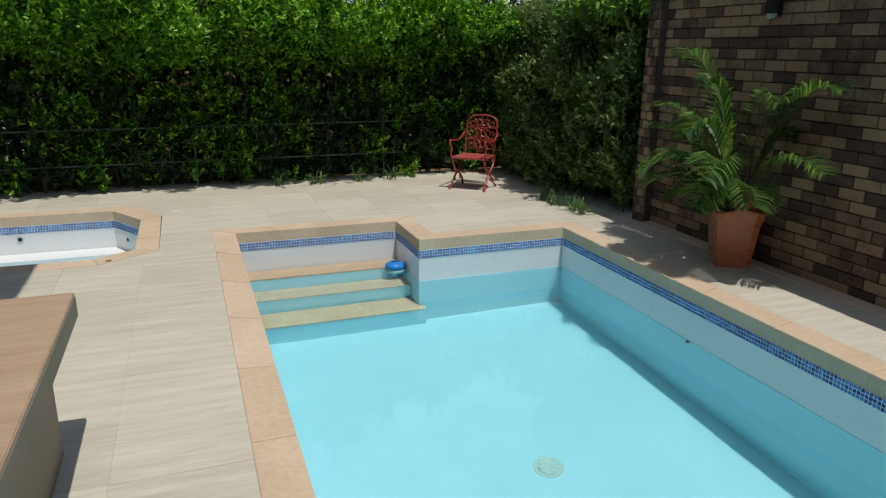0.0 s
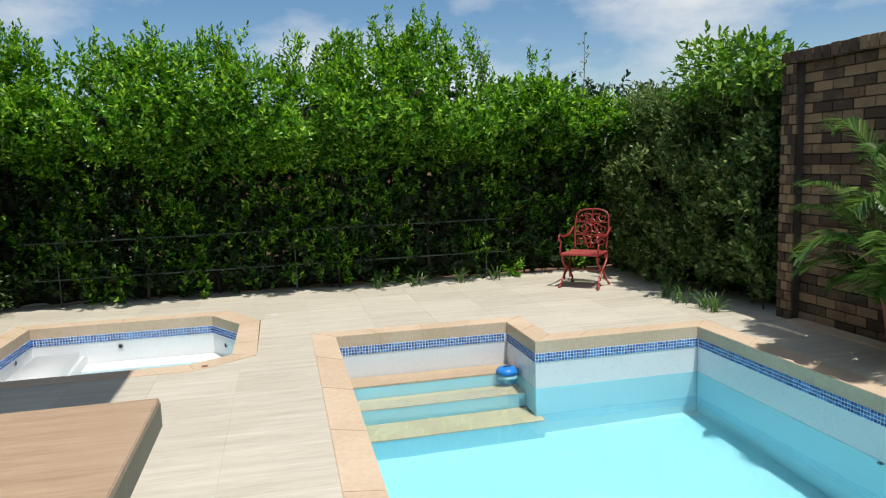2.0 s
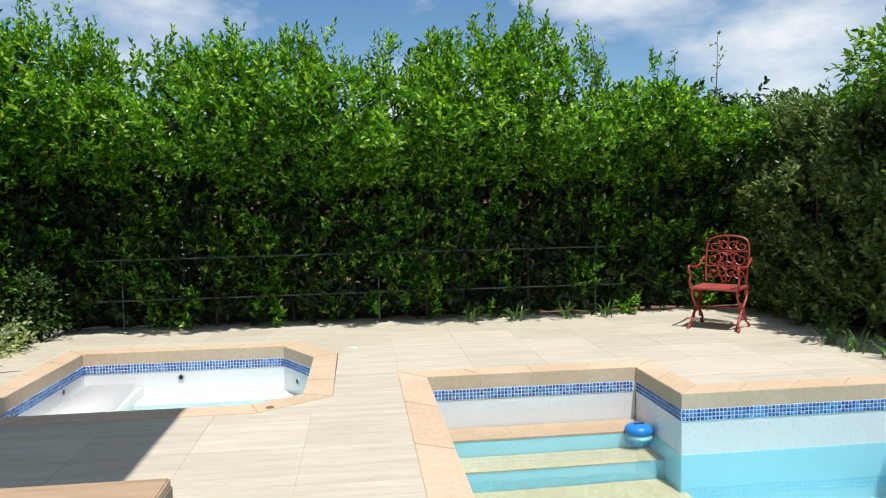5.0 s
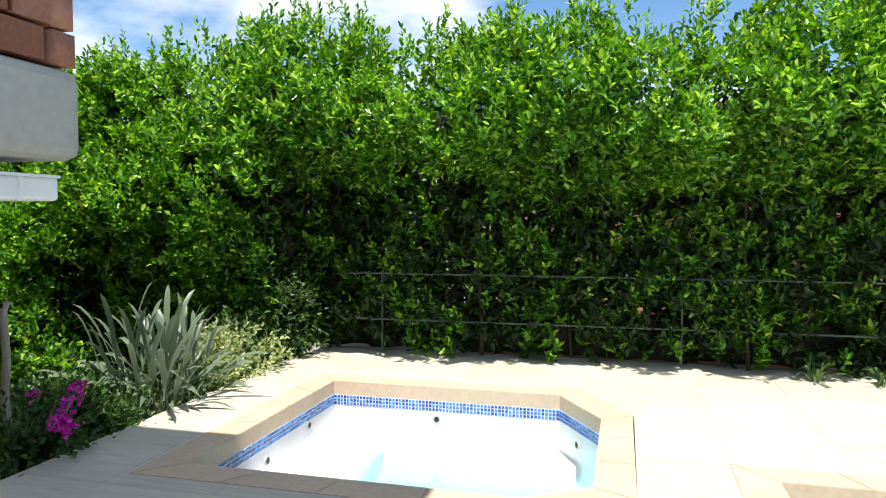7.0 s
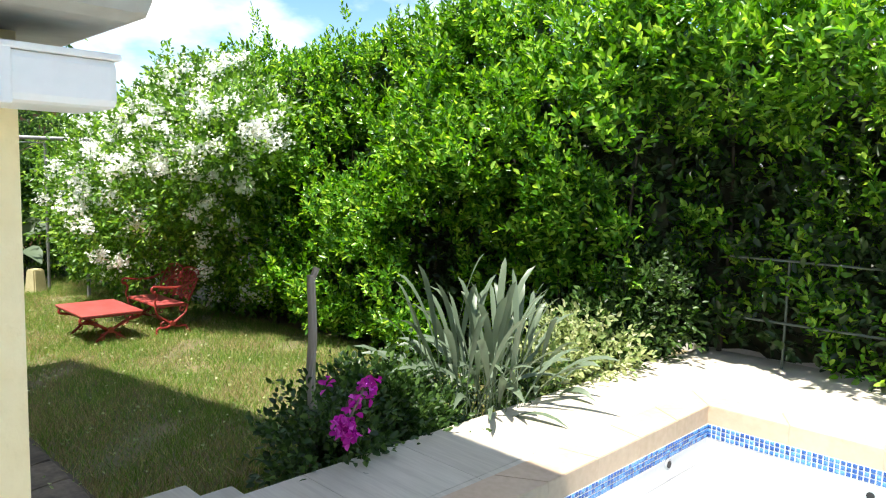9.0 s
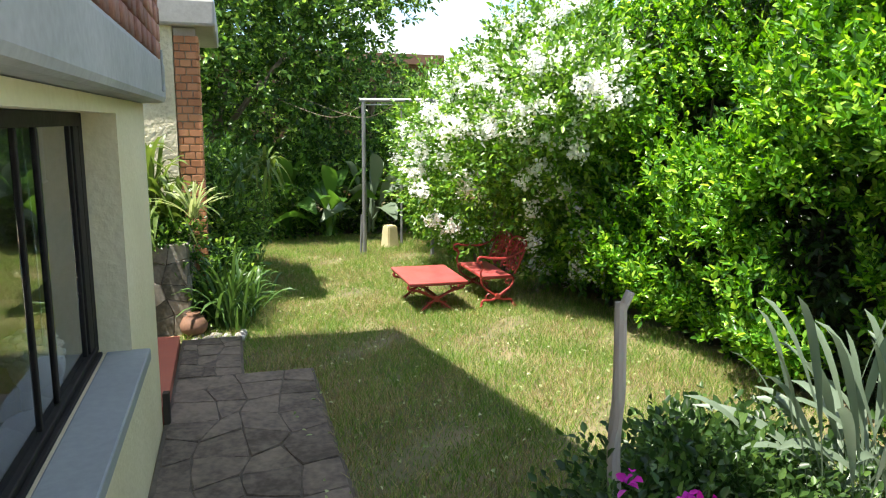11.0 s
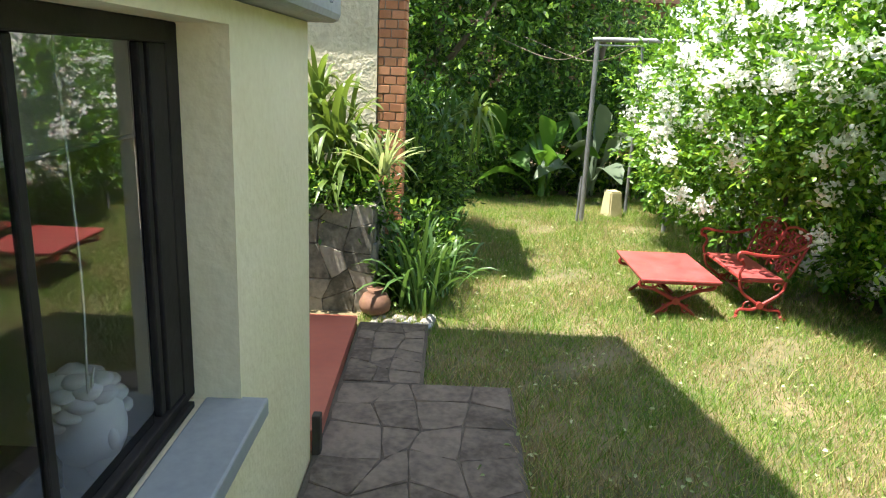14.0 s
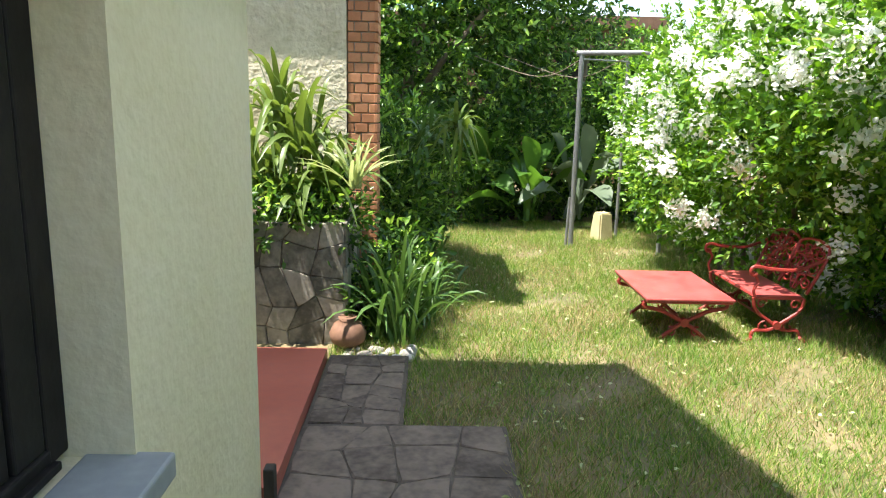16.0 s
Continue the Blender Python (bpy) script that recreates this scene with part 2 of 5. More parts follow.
strel_leaf = leaf_material("grey-green paddle leaf", (0.07, 0.115, 0.065), (0.15, 0.20, 0.13), (0.26, 0.31, 0.21), 0.18, 0.42)
varieg_leaf = leaf_material("variegated leaf", (0.14, 0.22, 0.06), (0.36, 0.42, 0.18), (0.55, 0.58, 0.34), 0.3, 0.5)
boug_leaf = leaf_material("bougainvillea leaf", (0.016, 0.045, 0.010), (0.048, 0.105, 0.022), (0.13, 0.23, 0.055))
palm_leaf = leaf_material("palm leaflet", (0.035, 0.085, 0.018), (0.085, 0.17, 0.035), (0.20, 0.29, 0.07), 0.3, 0.35)
strap_leaf = leaf_material("strap leaf", (0.05, 0.10, 0.02), (0.13, 0.20, 0.04), (0.30, 0.36, 0.09), 0.3, 0.4)
lily_leaf = leaf_material("lily leaf", (0.035, 0.09, 0.02), (0.085, 0.17, 0.04), (0.19, 0.28, 0.08), 0.25, 0.4)
grass_blade = leaf_material("grass blade", (0.060, 0.15, 0.014), (0.155, 0.285, 0.038), (0.46, 0.43, 0.16), 0.3, 0.6)
straw_blade = leaf_material("straw blade", (0.17, 0.14, 0.055), (0.33, 0.265, 0.115), (0.56, 0.47, 0.24), 0.25, 0.7)


# ---------- building helpers ----------
rng = np.random.default_rng(7)


def finish(name, bm, material, smooth=False):
    me = bpy.data.meshes.new(name)
    bm.normal_update()
    bm.to_mesh(me)
    bm.free()
    me.materials.append(material)
    if smooth:
        me.polygons.foreach_set("use_smooth", [True] * len(me.polygons))
    return me


def part(name, bm, material, parent, label="", smooth=False):
    ob = new(name, finish(name, bm, material, smooth))
    ob.parent = parent
    return tagged(ob, label)


def thing(name, label, category, group="", at=(0, 0, 0), turn=0.0):
    ob = new(name)
    ob.empty_display_size = 0.1
    ob.matrix_world = pose(*at, 0, 0, turn)
    return tagged(ob, label, category, group)


def structure(name, bm, material, label="", category="", smooth=False):
    return tagged(new(name, finish(name, bm, material, smooth)), label, category, "", "structure")


def box(bm, x0, x1, y0, y1, z0, z1, bevel=0.0, m=None):
    geo = bmesh.ops.create_cube(bm, size=1.0)
    vs = geo["verts"]
    bmesh.ops.transform(bm, verts=vs, matrix=Matrix.Translation(((x0 + x1) / 2, (y0 + y1) / 2, (z0 + z1) / 2)) @ Matrix.Diagonal((x1 - x0, y1 - y0, z1 - z0, 1)))
    if bevel:
        es = list({e for v in vs for e in v.link_edges})
        res = bmesh.ops.bevel(bm, geom=es, offset=bevel, segments=2, affect="EDGES", profile=0.5)
        vs = list({v for v in res["verts"]} | {v for v in vs if v.is_valid})
    if m is not None:
        bmesh.ops.transform(bm, verts=[v for v in vs if v.is_valid], matrix=m)
    return bm


def boxed(*dims, bevel=0.0):
    return box(bmesh.new(), *dims, bevel=bevel)


def tube(bm, pts, r, sides=7, closed=False, taper=None):
    """A round bar along points."""
    pts = [Vector(p) for p in pts]
    rings = []
    n = len(pts)
    up = Vector((0.3, 0.2, 1)).normalized()
    for i, p in enumerate(pts):
        d = (pts[(i + 1) % n] - pts[i - 1]) if closed or 0 < i < n - 1 else (pts[min(i + 1, n - 1)] - pts[max(i - 1, 0)])
        d = d.normalized() if d.length > 1e-6 else Vector((0, 0, 1))
        a = d.cross(up)
        if a.length < 1e-3:
            a = d.cross(Vector((1, 0, 0)))
        a.normalize()
        b = d.cross(a)
        rad = r if taper is None else r * (1 + (taper - 1) * i / max(n - 1, 1))
        rings.append([bm.verts.new(p + rad * (math.cos(t) * a + math.sin(t) * b)) for t in [2 * math.pi * k / sides for k in range(sides)]])
    for i in range(n if closed else n - 1):
        u, v = rings[i], rings[(i + 1) % n]
        for k in range(sides):
            bm.faces.new((u[k], u[(k + 1) % sides], v[(k + 1) % sides], v[k]))
    if not closed:
        bm.faces.new(rings[0][::-1])
        bm.faces.new(rings[-1])
    return bm


def lathe(bm, profile, sides=24, centre=(0, 0, 0)):
    """Turned shape from (radius, height) pairs."""
    c = Vector(centre)
    rings = [[bm.verts.new(c + Vector((max(r, 1e-4) * math.cos(2 * math.pi * k / sides), max(r, 1e-4) * math.sin(2 * math.pi * k / sides), z))) for k in range(sides)] for r, z in profile]
    for u, v in zip(rings, rings[1:]):
        for k in range(sides):
            bm.faces.new((u[k], u[(k + 1) % sides], v[(k + 1) % sides], v[k]))
    bm.faces.new(rings[0][::-1])
    bm.faces.new(rings[-1])
    return bm


def prism(bm, outline, z0, z1):
    """An upright slab over a plan outline, counter-clockwise."""
    lo = [bm.verts.new((x, y, z0)) for x, y in outline]
    hi = [bm.verts.new((x, y, z1)) for x, y in outline]
    n = len(outline)
    for i in range(n):
        bm.faces.new((lo[i], lo[(i + 1) % n], hi[(i + 1) % n], hi[i]))
    bm.faces.new(hi)
    bm.faces.new(lo[::-1])
    return bm


def np_mesh(name, verts, faces, material, smooth=False):
    """A mesh from arrays: verts (n, 3), faces (m, 3)."""
    me = bpy.data.meshes.new(name)
    verts, faces = np.asarray(verts, np.float32).reshape(-1, 3), np.asarray(faces, np.int32).reshape(-1, 3)
    me.vertices.add(len(verts))
    me.vertices.foreach_set("co", verts.ravel())
    me.loops.add(faces.size)
    me.loops.foreach_set("vertex_index", faces.ravel())
    me.polygons.add(len(faces))
    me.polygons.foreach_set("loop_start", np.arange(0, faces.size, 3, dtype=np.int32))
    me.polygons.foreach_set("loop_total", np.full(len(faces), 3, np.int32))
    if smooth:
        me.polygons.foreach_set("use_smooth", np.ones(len(faces), bool))
    me.update()
    me.validate()
    me.materials.append(material)
    return me


def unit(a):
    return a / np.maximum(np.linalg.norm(a, axis=-1, keepdims=True), 1e-9)


def leaves(base, way, length, width, fold=0.25):
    """Folded leaf blades: at base, pointing along way. Returns verts and triangles."""
    n = len(base)
    way = unit(way)
    side = unit(np.cross(way, np.array([0.06, -0.30, 0.8]) + rng.normal(size=(n, 3)) * 0.55))
    up = np.cross(side, way)
    L, W = np.asarray(length).reshape(-1, 1) * np.ones((n, 1)), np.asarray(width).reshape(-1, 1) * np.ones((n, 1))
    v = np.empty((n, 6, 3))
    v[:, 0] = base
    v[:, 1] = base + way * L * 0.35 + side * W * 0.5 + up * W * fold
    v[:, 2] = base + way * L * 0.75 + side * W * 0.36 + up * W * fold * 0.6
    v[:, 3] = base + way * L - up * W * 0.15
    v[:, 4] = base + way * L * 0.75 - side * W * 0.36 + up * W * fold * 0.6
    v[:, 5] = base + way * L * 0.35 - side * W * 0.5 + up * W * fold
    i = np.arange(n)[:, None] * 6
    f = np.concatenate([i + np.array([[0, 1, 3]]), i + np.array([[1, 2, 3]]), i + np.array([[0, 3, 5]]), i + np.array([[3, 4, 5]])], 1).reshape(-1, 3)
    return v.reshape(-1, 3), f


def sprigs(at, way, reach, per, length, width, spread=0.9):
    """Twigs at each place, with leaves set in a spiral along them, wide at the foot and close at the tip: arrays for np_mesh."""
    n = len(at)
    way = unit(way)
    s = np.linspace(0.1, 1.0, per)[None, :, None]
    base = at[:, None] + way[:, None] * (np.asarray(reach).reshape(-1, 1, 1) * np.ones((n, 1, 1))) * s
    e1 = unit(np.cross(way, rng.normal(size=(n, 3))))
    e2 = np.cross(way, e1)
    turn = (np.arange(per) * 2.4)[None, :, None] + rng.uniform(0, 6.28, (n, 1, 1))
    ring = e1[:, None] * np.cos(turn) + e2[:, None] * np.sin(turn)
    out = way[:, None] * (0.35 + 0.6 * s) + ring * (1.0 - 0.6 * s) + rng.normal(size=(n, per, 3)) * spread * 0.26
    size = rng.uniform(0.65, 1.2, (n * per,))
    return leaves(base.reshape(-1, 3) + rng.normal(size=(n * per, 3)) * 0.006, out.reshape(-1, 3), length * size, width * size)


def join_arrays(*pairs):
    vs, fs, k = [], [], 0
    for v, f in pairs:
        vs.append(v)
        fs.append(f + k)
        k += len(v)
    return np.concatenate(vs), np.concatenate(fs)


def wave(x, y, f=1.0, seed=0.0):
    """Smooth uneven value in about -1 to 1."""
    return (np.sin(1.7 * f * x + 0.8 * np.sin(2.3 * f * y + seed) + seed) + np.sin(2.9 * f * y + 1.1 * np.sin(1.9 * f * x + 1.3 * seed) + 2 * seed) + 0.6 * np.sin(5.3 * f * x + 4.1 * f * y + 3 * seed)) / 2.6


# ---------- ground, deck and pool ----------
POOL_X0, POOL_X1, POOL_Y0, POOL_Y1 = 0.41, 3.975, -0.4, 7.518
ALC_X1, ALC_Y1 = 2.235, 8.40
COPE = 0.235
WATER = -0.462
LAWN = -0.53
DECK_X0, DECK_X1, DECK_Y1 = -3.755, 5.12, 10.75

ground = bmesh.new()
prism(ground, [(-400, -400), (400, -400), (400, 400), (-400, 400)], -2.6, -2.5)
structure("ground", ground, soil_mat, "plain earth all round the plot", "ground")

# earth under the deck, cut out where the pool and spa lie
for dims in ((-3.70, 0.17, -4.0, 7.55), (4.2, 5.6, -4.0, 11.6), (0.17, 4.2, -4.0, -0.7), (2.5, 4.2, 7.8, 11.6), (-0.33, 2.5, 8.66, 11.6), (-3.70, -3.2, 7.55, 11.6), (-3.2, -0.33, 10.26, 11.6), (-0.33, 0.17, 7.55, 8.66)):
    structure("deck_bed", boxed(dims[0], dims[1], dims[2], dims[3], -2.5, -0.0035), grout_mat, "grey screed under the terrace tiles", "floor")

for outline in ([(-0.87, 7.60), (-0.86, 7.54), (-0.32, 7.54), (-0.32, 7.96), (-0.36, 7.95)], [(-0.37, 9.52), (-0.32, 9.50), (-0.32, 10.27), (-0.78, 10.27), (-0.76, 10.215)]):
    bm = bmesh.new()
    prism(bm, outline, -2.5, 0.002)
    structure("deck_corner", bm, deck_mat, "tile cut to the corner of the spa coping", "floor")

# pool shell
shell = thing("pool_1", "swimming pool with pale blue floor, stone steps and mosaic waterline", "swimming pool")
shell["kind"] = "structure"
FLOOR = -1.62
part("pool_floor", boxed(POOL_X0 - 0.1, POOL_X1 + 0.1, POOL_Y0 - 0.1, POOL_Y1 + 0.1, FLOOR - 0.2, FLOOR), pool_floor_mat, shell)
W = 0.2
runs = [("x", POOL_X0, POOL_Y0, POOL_X0, ALC_Y1, 1), ("x", POOL_X1, POOL_Y0, POOL_X1, POOL_Y1, -1), ("y", POOL_X0, ALC_Y1, ALC_X1, ALC_Y1, -1),
        ("y", ALC_X1, POOL_Y1, POOL_X1, POOL_Y1, -1), ("x", ALC_X1, POOL_Y1, ALC_X1, ALC_Y1, -1), ("y", POOL_X0, POOL_Y0, POOL_X1, POOL_Y0, 1)]


def mosaic(parent, p0, p1, inward, top=-0.116, rows=3, pitch=0.030):
    """Rows of small glass tiles on a wall from p0 to p1."""
    d = Vector((p1[0] - p0[0], p1[1] - p0[1], 0))
    n, run = Vector((*inward, 0)).normalized(), d.length
    d.normalize()
    count = int(run / pitch)
    vs, fs = [], []
    for r in range(rows):
        for k in range(count):
            a = Vector((*p0, 0)) + d * (k * pitch + 0.003) + Vector((0, 0, top - r * pitch - 0.003))
            c = [a, a + d * (pitch - 0.008), a + d * (pitch - 0.008) - Vector((0, 0, pitch - 0.008)), a - Vector((0, 0, pitch - 0.008))]
            b = len(vs)
            vs += [tuple(q + n * 0.001) for q in c] + [tuple(q + n * 0.006) for q in c]
            fs += [(b + 4, b + 5, b + 6), (b + 4, b + 6, b + 7)]
            for i in range(4):
                j = (i + 1) % 4
                fs += [(b + i, b + j, b + 4 + j), (b + i, b + 4 + j, b + 4 + i)]
    ob = new("mosaic_band", np_mesh("mosaic_band", vs, fs, mosaic_mat))
    ob.parent = parent
    tagged(ob, "band of small blue glass mosaic tiles", kind="stuff")
    g = bmesh.new()
    q = [Vector((*p0, top)), Vector((*p1, top)), Vector((*p1, top - rows * pitch)), Vector((*p0, top - rows * pitch))]
    lo, hi = [g.verts.new(x - n * 0.02) for x in q], [g.verts.new(x + n * 0.002) for x in q]
    for i in range(4):
        g.faces.new((lo[i], lo[(i + 1) % 4], hi[(i + 1) % 4], hi[i]))
    g.faces.new(hi)
    part("mosaic_grout", g, mosaic_grout, parent)


for axis, x0, y0, x1, y1, s in runs:
    trim = 0.004 if axis == "y" else 0.0
    ox, oy = (-s * W if axis == "x" else 0), (-s * W if axis == "y" else 0)
    xa, xb, ya, yb = min(x0, x1 + ox), max(x0, x1 + ox), min(y0, y1 + oy), max(y0, y1 + oy)
    if axis == "x":
        xa, xb = sorted((x0, x0 + ox))
    else:
        ya, yb = sorted((y0, y0 + oy))
        xa, xb = xa + trim, xb - trim
    if x0 == x1 == ALC_X1:
        ya += 0.006
    part("pool_wall", boxed(xa, xb, ya, yb, FLOOR, -0.118), pool_tile_mat, shell)
    mosaic(shell, (x0, y0), (x1, y1), (s, 0) if axis == "x" else (0, s))
    # submerged tiling, proud of the wall; the water's cyan cast is in its colour
    e = 0.004 * s
    if axis == "x":
        xa, xb = sorted((x0, x0 + e))
        ya, yb = y0, y1
    else:
        ya, yb = sorted((y0, y0 + e))
        xa, xb = x0, x1
    part("submerged_tiling", boxed(xa, xb, ya, yb, FLOOR, WATER - 0.004), pool_wall_mat, shell)

# steps in the alcove
for ya, yb, xe, top in ((8.10, ALC_Y1, ALC_X1 - 0.006, -0.447), (7.80, 8.10, ALC_X1 - 0.006, -0.82), (7.42, 7.80, ALC_X1 + 0.05, -1.20)):
    part("step_body", boxed(POOL_X0 + 0.005, xe - 0.004, ya, yb - 0.001, FLOOR, top - 0.03), pool_wall_mat, shell)
    part("step_tread", boxed(POOL_X0 + 0.006, xe, ya - 0.012, yb - 0.012, top - 0.029, top, bevel=0.006), step_stone, shell, "sandstone step tread")

# floor drain and wall nozzle
DRAIN_X, DRAIN_Y = 2.36, 4.74
drain = bmesh.new()
lathe(drain, [(0.12, FLOOR + 0.001), (0.12, FLOOR + 0.008), (0.085, FLOOR + 0.001), (0.085, FLOOR + 0.012), (0.06, FLOOR + 0.018), (0.02, FLOOR + 0.02)], 20, (DRAIN_X, DRAIN_Y, 0))
for k in range(8):
    a = k * math.pi / 4
    box(drain, 0.02, 0.08, -0.006, 0.006, FLOOR + 0.012, FLOOR + 0.026, m=Matrix.Translation((DRAIN_X, DRAIN_Y, 0)) @ pose(0, 0, 0, 0, 0, math.degrees(a)))
part("floor_drain", drain, surface("pale drain plastic", (0.30, 0.45, 0.42), (0.40, 0.54, 0.50), 6), shell, "round pale grating of the floor drain")
nozzle = bmesh.new()
tube(nozzle, [(POOL_X1 + 0.01, 5.25, -0.50), (POOL_X1 - 0.02, 5.25, -0.50)], 0.022, 12)
part("wall_nozzle", nozzle, dark_mat, shell)

# pool water
surf = bmesh.new()
outline = [(POOL_X0, POOL_Y0), (POOL_X1, POOL_Y0), (POOL_X1, POOL_Y1), (ALC_X1, POOL_Y1), (ALC_X1, ALC_Y1), (POOL_X0, ALC_Y1)]
surf.faces.new([surf.verts.new((x, y, WATER)) for x, y in outline])


def water_material(name, tint):
    m = plain(name, tint, 0.0, 0, 1.0, 1.33, 0.3)
    n, l = m.node_tree.nodes, m.node_tree.links
    wv, bp, geo = n.new("ShaderNodeTexNoise"), n.new("ShaderNodeBump"), n.new("ShaderNodeNewGeometry")
    wv.inputs["Scale"].default_value, wv.inputs["Detail"].default_value = 2.2, 2
    bp.inputs["Strength"].default_value, bp.inputs["Distance"].default_value = 0.12, 0.02
    l.new(geo.outputs["Position"], wv.inputs["Vector"])
    l.new(wv.outputs["Fac"], bp.inputs["Height"])
    l.new(bp.outputs["Normal"], n["Principled BSDF"].inputs["Normal"])
    return m


water_mat = water_material("clear pool water", (0.62, 0.93, 0.98))
spa_water_mat = water_material("shallow spa water", (0.62, 0.93, 0.98))
water = structure("water", surf, water_mat, "still clear turquoise pool water", "water")
water.visible_shadow = False


def coping_run(parent, outline_in, outline_out, seams):
    """Flat stones between an inner and an outer corner line, each side cut into pieces."""
    for (a0, a1, b0, b1, count) in seams:
        for k in range(count):
            t0, t1 = k / count, (k + 1) / count
            L = (Vector(a1) - Vector(a0)).length
            g = 0.0008 / max(L, 0.1)
            q = [Vector(a0).lerp(Vector(a1), t0 + g), Vector(a0).lerp(Vector(a1), t1 - g), Vector(b0).lerp(Vector(b1), t1 - g), Vector(b0).lerp(Vector(b1), t0 + g)]
            bm = bmesh.new()
            pts = [(p.x, p.y) for p in q]
            area = sum(pts[i][0] * pts[(i + 1) % 4][1] - pts[(i + 1) % 4][0] * pts[i][1] for i in range(4))
            prism(bm, pts if area > 0 else pts[::-1], -0.115, 0.004)
            bmesh.ops.bevel(bm, geom=[e for e in bm.edges if all(v.co.z > 0 for v in e.verts)], offset=0.004, segments=2, affect="EDGES")
            part("coping_stone", bm, coping_mat, parent)


c = COPE
cope = thing("pool_coping", "orange sandstone coping round the swimming pool", "coping")
cope["kind"] = "structure"
x0, x1, y0, y1, ax, ay = POOL_X0, POOL_X1, POOL_Y0, POOL_Y1, ALC_X1, ALC_Y1
coping_run(cope, None, None, [
    ((x0, y0), (x0, ay), (x0 - c, y0 - c), (x0 - c, ay + c), 10),
    ((x0, ay), (ax, ay), (x0 - c, ay + c), (ax + c, ay + c), 4),
    ((ax, ay), (ax, y1), (ax + c, ay + c), (ax + c, y1 + c), 2),
    ((ax, y1), (x1, y1), (ax + c, y1 + c), (x1 + c, y1 + c), 4),
    ((x1, y1), (x1, y0), (x1 + c, y1 + c), (x1 + c, y0 - c), 10),
    ((x1, y0), (x0, y0), (x1 + c, y0 - c), (x0 - c, y0 - c), 6)])

# ---------- spa ----------
SPA_IN = [(-2.92, 7.83), (-0.95, 7.83), (-0.59, 8.06), (-0.59, 9.38), (-0.94, 9.98), (-2.92, 9.98)]
SPA_OUT = [(-3.15, 7.60), (-0.87, 7.60), (-0.36, 7.95), (-0.37, 9.52), (-0.76, 10.215), (-3.15, 10.215)]
spa = thing("pool_2", "shallow white spa basin with bench, jets and mosaic band", "spa pool")
spa["kind"] = "structure"
scope = thing("spa_coping", "orange sandstone coping round the spa basin", "coping")
scope["kind"] = "structure"
n6 = len(SPA_IN)
cuts = (4, 1, 3, 1, 4, 5)
coping_run(scope, None, None, [(SPA_IN[i], SPA_IN[(i + 1) % n6], SPA_OUT[i], SPA_OUT[(i + 1) % n6], cuts[i]) for i in range(n6)])
SPA_FLOOR, SPA_WATER = -0.72, -0.53
prism_floor = bmesh.new()
prism(prism_floor, [(-3.1, 7.65), (-0.4, 7.65), (-0.4, 10.15), (-3.1, 10.15)], SPA_FLOOR - 0.2, SPA_FLOOR)
part("spa_floor", prism_floor, pool_floor_mat, spa)
for i in range(n6):
    a, b = Vector(SPA_IN[i]), Vector(SPA_IN[(i + 1) % n6])
    d = (b - a).normalized()
    inw = Vector((-d.y, d.x))
    bm = bmesh.new()
    q = [a - d * 0.0, b + d * 0.0, b - inw * 0.16, a - inw * 0.16]
    pts = [(p.x, p.y) for p in q][::-1]
    prism(bm, pts, SPA_FLOOR, -0.118)
    part("spa_wall", bm, spa_mat, spa)
    mosaic(spa, tuple(a), tuple(b), tuple(inw), top=-0.116, rows=3, pitch=0.030)
bench = bmesh.new()
prism(bench, [(-2.91, 7.84), (-2.35, 7.84), (-2.28, 8.6), (-2.35, 9.97), (-2.91, 9.97)], SPA_FLOOR, -0.30)
bmesh.ops.bevel(bench, geom=[e for e in bench.edges if all(v.co.z > -0.35 for v in e.verts)], offset=0.05, segments=3, affect="EDGES")
part("spa_bench", bench, spa_mat, spa, "rounded white bench", True)
bm = bmesh.new()
prism(bm, [(-2.34, 9.62), (-0.78, 9.62), (-0.95, 9.97), (-2.36, 9.97)], SPA_FLOOR, -0.45)
part("spa_bench", bm, spa_mat, spa)
for p, inw in (((-1.975, 9.98, -0.27), (0, -1)), ((-0.77, 9.69, -0.30), (-0.86, -0.5)), ((-2.92, 8.76, -0.30), (1, 0)), ((-2.92, 9.45, -0.24), (1, 0))):
    j = bmesh.new()
    v = Vector((*inw, 0)).normalized()
    tube(j, [Vector(p) - v * 0.01, Vector(p) + v * 0.012], 0.034, 14)
    jet = part("spa_jet", j, steel_ring, spa, "round spa jet with dark eye")
    e = bmesh.new()
    tube(e, [Vector(p), Vector(p) + v * 0.016], 0.022, 12)
    part("jet_eye", e, dark_mat, jet)
bm = bmesh.new()
bm.faces.new([bm.verts.new((x, y, SPA_WATER)) for x, y in SPA_IN])
w2 = structure("water_2", bm, spa_water_mat, "shallow clear water in the spa", "water")
w2.visible_shadow = False

# ---------- raised entry terrace and steps to the garden ----------
for k, (ya, yb, top) in enumerate(((-4.0, 0.72, 0.54), (0.724, 1.32, 0.36), (1.324, 1.95, 0.18))):
    structure("terrace_step_%d" % (k + 1), boxed(-2.1, 0.16, ya, yb, -0.01, top, bevel=0.01), deck_mat, "tiled step down from the house terrace", "step")
for k, (xa, xb, top) in enumerate(((-4.22, -3.76, -0.17), (-4.75, -4.224, -0.345))):
    structure("garden_step_%d" % (k + 1), boxed(xa, xb, 5.93, 7.33, -1.5, top, bevel=0.012), deck_mat, "tiled step down to the garden path", "step")
structure("deck_wall", boxed(-3.76, -3.70, 5.0, 11.2, -1.5, -0.014), plaster_mat, "low plastered edge of the terrace", "wall")

